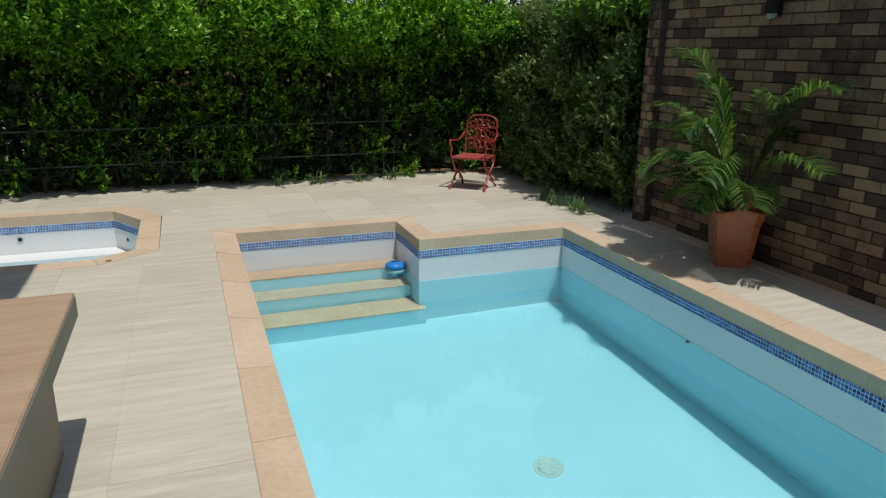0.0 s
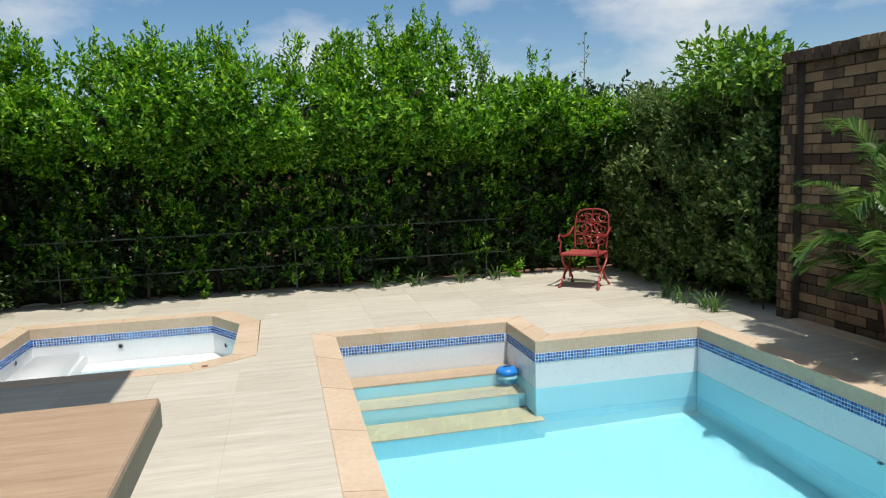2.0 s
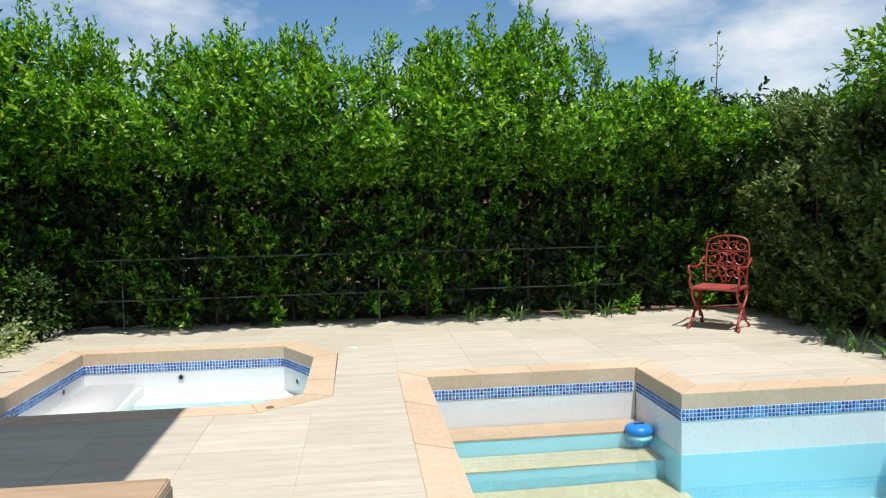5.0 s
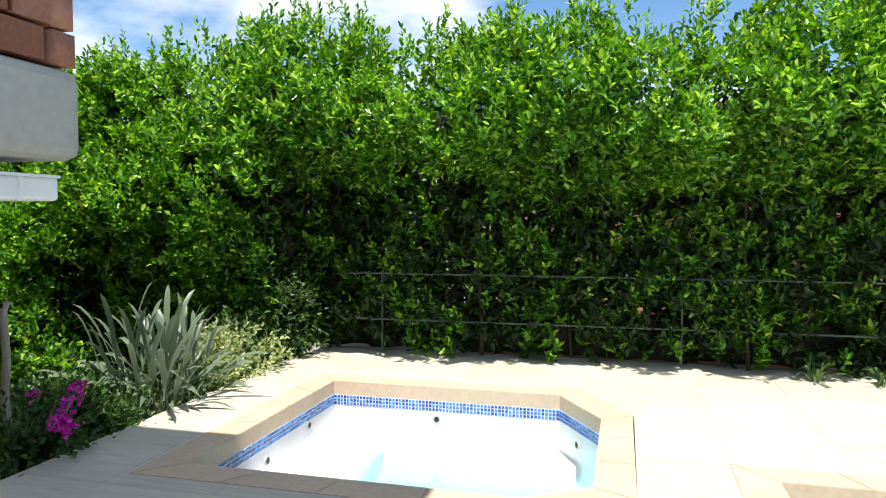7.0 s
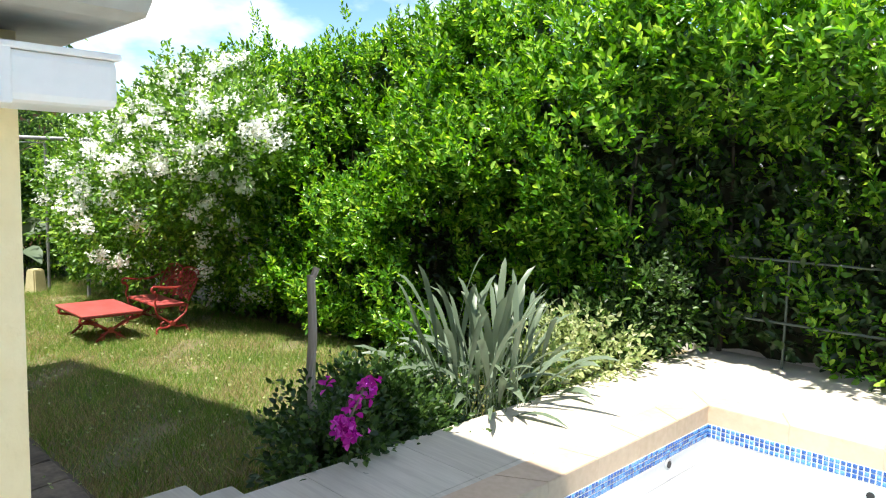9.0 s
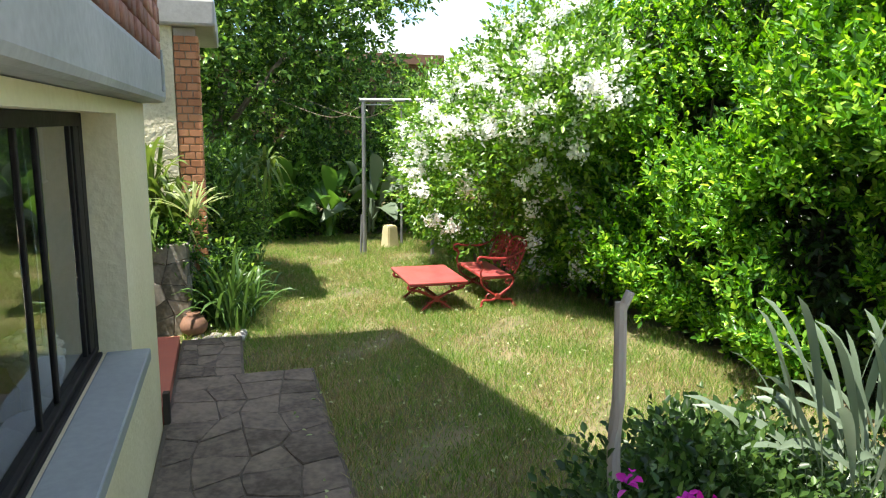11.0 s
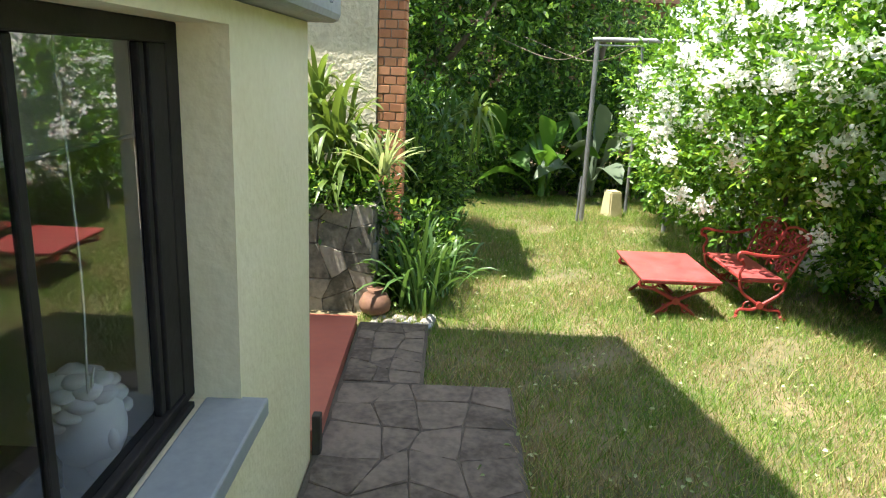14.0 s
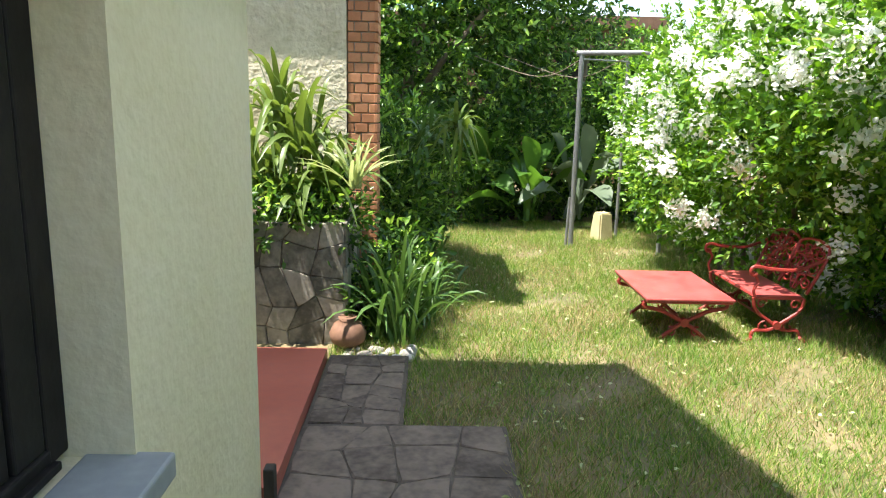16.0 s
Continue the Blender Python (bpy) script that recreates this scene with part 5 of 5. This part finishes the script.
for k, (x, y, z, s) in enumerate(((-9.58, 5.62, 0.70, 1.15), (-9.75, 5.40, 0.95, 1.1), (-9.52, 5.84, 0.45, 1.0), (-9.6, 5.3, 0.5, 1.1), (-9.45, 5.55, 0.35, 0.9))):
    leaf_plant("dracaena", "strap-leaved yellow-green plant growing over the stone wall", (x, y, z), 30, 0.50 * s, 0.55 * s, 0.50 * s, 0.060, strap_leaf, strap, 0.05, 11 + k, n=9)
leaf_plant("yucca_rosette", "pale stiff fan of narrow leaves before the brick column", (-9.20, 6.06, 0.58), 26, 0.40, 0.34, 0.04, 0.030, varieg_leaf, strap, 0.02, 31, n=5)
for k, (x, y, s) in enumerate(((-9.22, 6.38, 1.3), (-9.45, 6.25, 1.2), (-9.75, 6.55, 0.95), (-10.35, 6.60, 1.0), (-10.9, 6.55, 1.05), (-9.6, 6.2, 0.8))):
    leaf_plant("lily_clump", "arching green lily leaves along the border", (x, y, float(lawn_z(x, y))), 36, 0.46 * s, 0.60 * s, 0.26 * s, 0.036, lily_leaf, strap, 0.07, 41 + k, n=7, category="plant")
for k, (x, y, z) in enumerate(((-11.3, 6.88, 0.92), (-11.5, 6.55, 0.75), (-12.1, 6.7, 0.9))):
    leaf_plant("dracaena", "drooping strap-leaved shrub in the border", (x, y, z), 28, 0.45, 0.30, 0.75, 0.05, strap_leaf if k == 0 else lily_leaf, strap, 0.06, 61 + k, n=8)
for k, (x, y, z, s) in enumerate(((-15.3, 8.2, -0.6, 1.0), (-15.5, 9.0, -0.6, 1.0), (-15.8, 7.4, -0.6, 1.1))):
    leaf_plant("banana_plant", "broad-leaved banana-like plant under the trees", (x, y, z), 11, 1.0 * s, 1.35 * s, 0.6, 0.34, tree_leaf if k != 1 else strel_leaf, paddle, 0.08, 71 + k, n=9)
for k, (x, y) in enumerate(((1.2, 11.05), (1.75, 11.02), (2.4, 11.06), (2.9, 11.05), (4.5, 8.6), (4.52, 8.25), (4.5, 8.95), (4.55, 8.05))):
    leaf_plant("weed_tuft", "tuft of long weedy leaves at the hedge foot", (x, y, 0.0), 14, 0.22, 0.24, 0.12, 0.022, lily_leaf, strap, 0.05, 81 + k, n=5)

clump("groundcover", "low leafy growth spilling over the stone wall", "shrub", [(-9.45, 5.55, 0.36, 0.22, 0.8), (-9.5, 5.85, 0.30, 0.22, 0.8), (-9.33, 5.2, 0.30, 0.2, 0.9), (-9.5, 6.15, -0.35, 0.2, 0.9)], 400, 8, (0.07, 0.035), tree_leaf)
clump("shrub", "dark leafy border shrub behind the lilies", "shrub", [(-10.3, 6.3, -0.25, 0.28, 1.1), (-10.9, 6.25, 0.1, 0.4, 1.3)], 420, 8, (0.09, 0.04), tree_leaf)
# bougainvillea bracts and hedge shoots
bg = thing("bougainvillea_spray", "spray of bright magenta bougainvillea bracts", "flower")
for cx, cy, cz, r, m in ((-3.50, 7.51, 0.30, 0.052, 60), (-3.55, 7.60, 0.37, 0.028, 18), (-3.57, 7.68, 0.43, 0.034, 26), (-3.46, 7.47, 0.28, 0.034, 26), (-3.80, 7.62, 0.40, 0.02, 8)):
    c1 = np.array([cx, cy, cz]) + rng.normal(size=(m, 3)) * r * 0.62
    bc = new("bract_spray", np_mesh("bract_spray", *leaves(c1, rng.normal(size=(m, 3)) + np.array([0.4, -0.5, 0.3]), rng.uniform(0.03, 0.05, m), rng.uniform(0.025, 0.04, m)), magenta_petal))
    bc.parent = bg
    tagged(bc, kind="stuff")
part("stem", tube(bmesh.new(), bent([(-4.15, 7.95, -0.5), (-4.02, 7.86, -0.1), (-3.78, 7.72, 0.28), (-3.58, 7.66, 0.42), (-3.50, 7.52, 0.32)], 5), 0.007, 6), bark_mat, bg)
for k, (x, y, h) in enumerate(((2.75, 10.95, 3.55), (4.25, 10.9, 3.45), (5.25, 8.9, 3.2), (3.75, 11.0, 3.25))):
    sh = thing("tall_shoot", "thin shoot rising above the hedge top", "shoot")
    pts = bent([(x, y, 2.4), (x + 0.04, y, h - 0.6), (x - 0.05 + 0.1 * (k % 2), y, h)], 6)
    part("stem", tube(bmesh.new(), pts, 0.009, 5, taper=0.4), bark_mat, sh)
    q = np.array([tuple(p) for p in pts])[5:]
    v, f = sprigs(q, rng.normal(size=(len(q), 3)) + np.array([0, 0, 0.6]), 0.06, 3, 0.07, 0.028)
    ob = new("leaves", np_mesh("leaves", v, f, creeper_leaf))
    ob.parent = sh

# ---------- chlorine floater and small deck fittings ----------
flo = thing("chlorine_floater", "round blue-topped chlorine floater drifting on the water", "pool floater", "", (2.11, 8.02, WATER), 10)
bm = bmesh.new()
lathe(bm, [(0.105, 0.02), (0.118, 0.035), (0.112, 0.062), (0.08, 0.085), (0.03, 0.092)], 24)
part("cap", bm, blue_plastic, flo, "blue plastic cap", True)
part("cap_slot", boxed(-0.045, 0.045, -0.014, 0.014, 0.088, 0.097, bevel=0.004), dark_mat, flo)
bm = bmesh.new()
lathe(bm, [(0.06, -0.10), (0.105, -0.085), (0.115, -0.02), (0.107, 0.022)], 24)
part("float_ring", bm, clear_plastic, flo, "", True)
bm = bmesh.new()
lathe(bm, [(0.035, -0.24), (0.04, -0.22), (0.042, -0.095)], 16)
part("tablet_basket", bm, clear_plastic, flo)
mk = thing("inspection_cover", "small white square inspection cap in the terrace", "cover")
part("plate", boxed(-0.245, -0.175, 9.725, 9.765, 0.0, 0.009, bevel=0.002), spa_mat, mk)
pg = thing("deck_plug", "small dark brass plug in the spa coping", "plug")
part("plug", lathe(bmesh.new(), [(0.03, 0.003), (0.03, 0.008), (0.02, 0.009)], 14, (-0.80, 7.72, 0)), clay_mat, pg)

# ---------- inside the window ----------
st = bmesh.new()
lumps = [(0, 0, 0.60, 0.10, 0.86, 1.05, 1.22, 0.06), (0, -0.095, 0.585, 0.02, 0.8, 1.1, 1.6, 0.0), (0, -0.06, 0.51, 0.05, 0.9, 0.9, 0.8, 0.05), (0, 0.01, 0.46, 0.058, 1, 1, 1.5, 0.05),
         (0, 0, 0.30, 0.17, 1.3, 0.75, 0.75, 0.14), (0.17, 0.0, 0.30, 0.085, 1, 1, 1.25, 0.16), (-0.17, 0.0, 0.30, 0.085, 1, 1, 1.25, 0.16), (0, 0, 0.10, 0.16, 1.25, 0.9, 0.9, 0.2)]
for k in range(34):                                      # locks of hair
    a_, h_ = k * 2.4, 0.02 + 0.98 * (k / 34)
    q_ = math.sqrt(max(1 - (h_ * 1.0 - 0.05) ** 2, 0.05))
    if not (math.sin(a_) < -0.55 and h_ < 0.5):
        lumps.append((0.074 * q_ * math.cos(a_), 0.012 + 0.092 * q_ * math.sin(a_), 0.61 + 0.108 * h_, 0.030, 1.25, 1.25, 0.6, 0.3))
for (x, y, z, r, sx, sy, sz, rough_) in lumps:
    g_ = bmesh.ops.create_icosphere(st, subdivisions=3 if r > 0.05 else 2, radius=r)
    for v_ in g_["verts"]:
        co = Vector((v_.co.x * sx, v_.co.y * sy, v_.co.z * sz))
        fold = abs(noise.noise(Vector((co.x * 10 + co.z * 14, co.y * 10, co.z * 22)) + Vector((x * 9, y * 9, z * 5))))
        v_.co = co * (1 + rough_ * (2.2 * fold - 0.4)) + Vector((x, y, z))
statue = tagged(new("statue", finish("statue", st, statue_mat, True)), "white plaster bust standing on a bench indoors", "statue")
statue.matrix_world = pose(-5.39, 5.56, -0.265, 0, 0, 150) @ Matrix.Scale(1.17, 4)
desk = thing("work_bench", "cluttered grey bench behind the window", "bench")
part("bench_top", boxed(-6.5, -3.0, 4.9, 5.66, -0.30, -0.26, bevel=0.004), bark_mat, desk)
for x in (-6.1, -4.6, -3.1):
    part("leg", boxed(x, x + 0.06, 5.1, 5.5, -0.4, -0.30), sill_mat, desk)
for k, (x, y, sx, sy) in enumerate(((-5.35, 5.45, 0.22, 0.16), (-5.15, 5.52, 0.12, 0.10), (-5.55, 5.35, 0.16, 0.2), (-4.65, 5.5, 0.2, 0.14))):
    bm = bmesh.new()
    bmesh.ops.create_grid(bm, x_segments=10, y_segments=10, size=0.5)
    for v_ in bm.verts:
        v_.co = Vector((x - 0.5 + v_.co.x * sx * 1.6, y + v_.co.y * sy * 1.6, -0.24 + 0.05 * abs(noise.noise(Vector((v_.co.x * 5, v_.co.y * 5, k * 3.0))))))
    pp = thing("crumpled_sheet", "crumpled pale sheet lying on the bench", "sheet", "sheets on the bench")
    part("sheet", bm, statue_mat, pp)
# pale band behind the window top, placed and sized to fit the camera's view
blind = thing("pale_band", "pale sheet indoors behind the top of the window", "blind")
part("cloth", boxed(-6.52, -3.3, 5.40, 5.408, 1.17, 1.58), curtain_mat, blind)
part("tube", tube(bmesh.new(), [(-6.55, 5.405, 1.57), (-3.25, 5.405, 1.57)], 0.03, 10), curtain_mat, blind)
part("weight_bar", boxed(-6.52, -3.3, 5.393, 5.415, 1.16, 1.175, bevel=0.003), curtain_mat, blind)
part("cord", tube(bmesh.new(), bent([(-5.33, 5.60, 1.5), (-5.34, 5.61, 0.9), (-5.32, 5.61, 0.55), (-5.36, 5.61, 0.62)], 5), 0.004, 5), curtain_mat, blind)

# ---------- neighbouring buildings ----------
plaster_white = surface("old whitewash", (0.62, 0.61, 0.58), (0.80, 0.79, 0.76), 1.5, rough=0.9, bump=0.3)
nb = thing("neighbour_wall", "terracotta neighbour wall glimpsed through the hedge", "wall")
part("whitewashed_wall", boxed(-12, -2.41, 13.4, 13.6, -2.4, 1.9), plaster_white, nb, "whitewashed stretch of the wall")
part("wall", boxed(-2.4, 6.5, 13.4, 13.6, -2.4, 1.7), surface("terracotta render", (0.36, 0.18, 0.11), (0.55, 0.36, 0.26), 0.8, rough=0.9), nb)
part("coping", boxed(-2.4, 6.55, 13.35, 13.65, 1.702, 1.76), concrete_mat, nb)
far_h = thing("far_house", "red-brown brick house beyond the garden trees", "house")
part("wall", boxed(-32, -24, 4, 12.5, -2.4, 3.3), clay_mat, far_h)
bm = bmesh.new()
prism(bm, [(-32.4, 3.6), (-23.6, 3.6), (-23.6, 12.9), (-32.4, 12.9)], 3.3, 3.6)
part("roof", bm, clay_mat, far_h)
for y in (6, 8, 10):
    part("window", boxed(-24.0, -23.95, y, y + 1.2, 1.4, 2.6), black_frame, far_h)

# ---------- far wing of the house ----------
structure("wall_wing", boxed(-10.42, -10.20, 0.5, 5.885, -1.0, 4.2), rough_plaster, "rough-cast cream wall of the garden wing", "wall")
structure("wing_slab", boxed(-12.5, -10.10, 0.5, 6.33, 2.50, 2.78, bevel=0.03), concrete_mat, "concrete roof slab edge over the brick column", "slab")
structure("wing_fill", boxed(-12.3, -10.43, 0.5, 5.75, -1.0, 2.49), rough_plaster, "plain wall of the garden wing", "wall")
column = thing("column", "orange brick column at the corner of the garden wing", "column")
part("column_core", boxed(-10.50, -10.235, 5.895, 6.12, -0.9, 2.49), mortar_pale, column)

# ---------- garden path, ramp, stone wall ----------
structure("path_bed", boxed(-7.72, -4.76, 5.93, 7.03, -1.0, -0.522), path_bed, "dark bedding of the garden path", "path")
structure("path_bed_2", boxed(-8.80, -7.725, 5.93, 6.47, -1.0, -0.527), path_bed, "dark bedding of the narrow path", "path")
bm = bmesh.new()
vs = [bm.verts.new(p) for p in ((-8.86, 4.6, -0.50), (-6.90, 4.6, -0.42), (-6.90, 5.945, -0.42), (-8.86, 5.90, -0.50), (-8.86, 4.6, -1.0), (-6.90, 4.6, -1.0), (-6.90, 5.945, -1.0), (-8.86, 5.90, -1.0))]
for q in ((0, 1, 2, 3), (7, 6, 5, 4), (0, 4, 5, 1), (1, 5, 6, 2), (2, 6, 7, 3), (3, 7, 4, 0)):
    bm.faces.new([vs[i] for i in q])
structure("ramp", bm, red_floor, "red oxide-painted ramp beside the path", "ramp")
# dark narrow block closing the near end of the ramp
brd = thing("board", "dark narrow block at the end of the ramp", "board")
part("dark_block", boxed(-6.89, -6.83, 5.925, 5.97, -0.53, -0.30, bevel=0.006), stem_mat, brd)
structure("planter_fill", boxed(-10.19, -9.32, 3.5, 5.90, -1.0, 0.30), soil_mat, "soil of the raised stone bed", "soil")
pot = thing("clay_pot", "round old clay pot lying by the stone wall", "pot", "", (-9.06, 6.02, -0.47), 0)
part("body", lathe(bmesh.new(), [(0.05, -0.09), (0.12, -0.04), (0.135, 0.02), (0.10, 0.09), (0.055, 0.115), (0.07, 0.14), (0.055, 0.135)], 20), clay_mat, pot, "", True)
pebble_mesh = None
for k in range(22):
    if pebble_mesh is None:
        bm = bmesh.new()
        bmesh.ops.create_icosphere(bm, subdivisions=2, radius=1)
        for v_ in bm.verts:
            v_.co *= 1 + 0.15 * noise.noise(v_.co * 1.7)
        pebble_mesh = finish("pebble", bm, pebble_mat, True)
    x, y = rng.uniform(-9.05, -8.80), rng.uniform(6.02, 6.50)
    s = rng.uniform(0.022, 0.05)
    ob = tagged(new("pebble", pebble_mesh), "dusty white rounded border pebble", "pebble", "white border pebbles")
    ob.matrix_world = pose(x, y, float(lawn_z(x, y)) + s * 0.45, 0, 0, rng.uniform(0, 360)) @ Matrix.Diagonal((s * 1.3, s, s * 0.75, 1))


def stones(parent, x0, x1, y0, y1, z, nx, ny, jitter, thick, material, name, upright=None):
    """Irregular flat stones filling a rectangle, with open joints. upright: 'x' or 'y' sets them on a wall face at that place."""
    gx_, gy_ = np.linspace(x0, x1, nx + 1), np.linspace(y0, y1, ny + 1)
    P_ = np.zeros((nx + 1, ny + 1, 2))
    for i in range(nx + 1):
        for j in range(ny + 1):
            jx = 0 if i in (0, nx) else rng.uniform(-1, 1) * jitter * (x1 - x0) / nx
            jy = 0 if j in (0, ny) else rng.uniform(-1, 1) * jitter * (y1 - y0) / ny
            P_[i, j] = (gx_[i] + jx, gy_[j] + jy)
    for i in range(nx):
        for j in range(ny):
            q = [P_[i, j], P_[i + 1, j], P_[i + 1, j + 1], P_[i, j + 1]]
            m_ = sum(q) / 4
            ring = []
            for k in range(4):
                a_, b_ = q[k], q[(k + 1) % 4]
                ring += [a_ + (m_ - a_) * rng.uniform(0.02, 0.06), (a_ + b_) / 2 + (m_ - (a_ + b_) / 2) * rng.uniform(-0.012, 0.035)]
            top_ = z + rng.uniform(-0.006, 0.006)
            bm_ = bmesh.new()
            prism(bm_, [(p[0], p[1]) for p in ring], top_ - thick, top_)
            bmesh.ops.bevel(bm_, geom=[e for e in bm_.edges if all(v.co.z > top_ - 0.001 for v in e.verts)], offset=min(0.008, thick * 0.3), segments=1, affect="EDGES")
            if upright is not None:
                for v in bm_.verts:
                    u_, w_, d_ = v.co.x, v.co.y, v.co.z
                    v.co = (d_, u_, w_) if upright == "x" else (u_, d_, w_)
            bmesh.ops.recalc_face_normals(bm_, faces=bm_.faces)
            part(name, bm_, material, parent)


pth = thing("path", "irregular grey stone paving of the garden path", "path")
pth["kind"] = "structure"
stones(pth, -7.70, -4.78, 5.95, 7.01, -0.515, 10, 4, 0.38, 0.03, path_mat, "paving_stone")
stones(pth, -8.78, -7.73, 5.95, 6.45, -0.52, 6, 3, 0.34, 0.03, path_mat, "paving_stone")
swl = thing("wall_stone_bed", "rough field-stone retaining wall of the raised bed", "wall")
swl["kind"] = "structure"
part("wall_core", boxed(-9.31, -9.20, 3.5, 5.97, -1.0, 0.31), path_bed, swl)
part("wall_core", boxed(-10.19, -9.315, 5.905, 5.985, -1.0, 0.30), path_bed, swl)
stones(swl, 4.2, 5.98, -0.62, 0.33, -9.18, 9, 5, 0.36, 0.05, wall_stone, "stone", "x")
stones(swl, -10.19, -9.19, -0.62, 0.33, 6.0, 5, 5, 0.36, 0.05, wall_stone, "stone", "y")

# ---------- bricks ----------
laid(garden_wall, (BX, 7.45, 0.0), (0, -1), 11.4, 2.60, (0.24, 0.09), 0.010, 0.03, brick_mat, brick_rest_mat, 3.15)
laid(garden_wall, (5.02, 7.66, 0.0), (0, -1), 0.21, 2.60, (0.10, 0.09), 0.010, 0.028, brick_mat)
bm = bmesh.new()
for k in range(100):
    y = 7.66 - k * 0.11
    if y < -3.9:
        break
    w_ = rng.uniform(-0.004, 0.004)
    if k < 40:
        part("cap_brick", boxed(4.985 + w_, 5.345, y - 0.094, y, 2.60, 2.712 + rng.uniform(-0.004, 0.004), bevel=0.005), brick_mat, garden_wall)
    else:
        box(bm, 4.985 + w_, 5.345, y - 0.094, y, 2.60, 2.712)
tagged(part("more_cap_bricks", bm, brick_rest_mat, garden_wall), kind="stuff")
facing = thing("wall_upper_facing", "weathered red brick facing above the slab", "wall")
facing["kind"] = "structure"
# laid() sets bricks to the right of the way it runs
laid(facing, (-2.13, 4.0, 0.0), (0, 1), 1.95, 1.2, (0.23, 0.095), 0.012, 0.09, redbrick_mat, redbrick_rest, z_bottom=1.903)
laid(facing, (-2.13, -3.9, 0.0), (0, 1), 7.9, 2.95, (0.23, 0.095), 0.012, 0.09, redbrick_mat, redbrick_rest, 0.0, z_bottom=1.903)
laid(facing, (-2.13, 4.0, 0.0), (0, 1), 1.95, 1.7, (0.23, 0.095), 0.012, 0.09, redbrick_mat, redbrick_rest, 0.0, z_bottom=3.116)
laid(facing, (-2.04, 5.95, 0.0), (-1, 0), 4.9, 2.95, (0.23, 0.095), 0.012, 0.085, redbrick_mat, redbrick_rest, 0.0, z_bottom=1.903)
laid(column, (-10.235, 5.895, 0.0), (0, 1), 0.225, 3.1, (0.108, 0.072), 0.010, 0.03, orangebrick_mat, z_bottom=-0.62)
laid(column, (-10.20, 6.12, 0.0), (-1, 0), 0.30, 3.1, (0.145, 0.072), 0.010, 0.03, orangebrick_mat, z_bottom=-0.62)

# ---------- deck tiles ----------
deck = thing("floor_deck", "pale travertine-look tiles of the pool terrace", "floor")
deck["kind"] = "structure"
HOLES = [(POOL_X0 - COPE, POOL_X1 + COPE, POOL_Y0 - COPE, POOL_Y1 + COPE), (POOL_X0 - COPE, ALC_X1 + COPE, POOL_Y1, ALC_Y1 + COPE), (-3.15, -0.36, 7.60, 10.215)]
TX, TY = 0.675, 0.60


def minus(r, h):
    """The rectangle r without h, as up to four rectangles."""
    x0_, x1_, y0_, y1_ = r
    a0, a1, b0, b1 = max(x0_, h[0]), min(x1_, h[1]), max(y0_, h[2]), min(y1_, h[3])
    if a0 >= a1 or b0 >= b1:
        return [r]
    out = [(x0_, a0, y0_, y1_), (a1, x1_, y0_, y1_), (a0, a1, y0_, b0), (a0, a1, b1, y1_)]
    return [q for q in out if q[1] - q[0] > 0.012 and q[3] - q[2] > 0.012]


tile_shapes = {}
for i in range(-7, 9):
    for j in range(-7, 20):
        xa, xb, ya, yb = -0.49 + i * TX, -0.49 + (i + 1) * TX, j * TY - 0.35, (j + 1) * TY - 0.35
        xa, xb, ya, yb = max(xa, -3.84 if yb < 7.45 else -3.76), min(xb, 4.935 if yb < 7.5 else 5.25), ya, min(yb, 11.05)
        if xb - xa < 0.03 or yb - ya < 0.03 or yb < -0.9:
            continue
        bits = [(xa, xb, ya, yb)]
        for h in HOLES:
            bits = [q for b in bits for q in minus(b, h)]
        for q in bits:
            w_, d_ = round(q[1] - q[0] - 0.002, 3), round(q[3] - q[2] - 0.002, 3)
            if (w_, d_) not in tile_shapes:
                tile_shapes[(w_, d_)] = finish("tile", boxed(-w_ / 2, w_ / 2, -d_ / 2, d_ / 2, -0.011, 0.0, bevel=0.0015), deck_mat)
            ob = new("tile", tile_shapes[(w_, d_)])
            ob.parent = deck
            ob.matrix_local = Matrix.Translation(((q[0] + q[1]) / 2, (q[2] + q[3]) / 2, rng.uniform(-0.0008, 0.0008)))
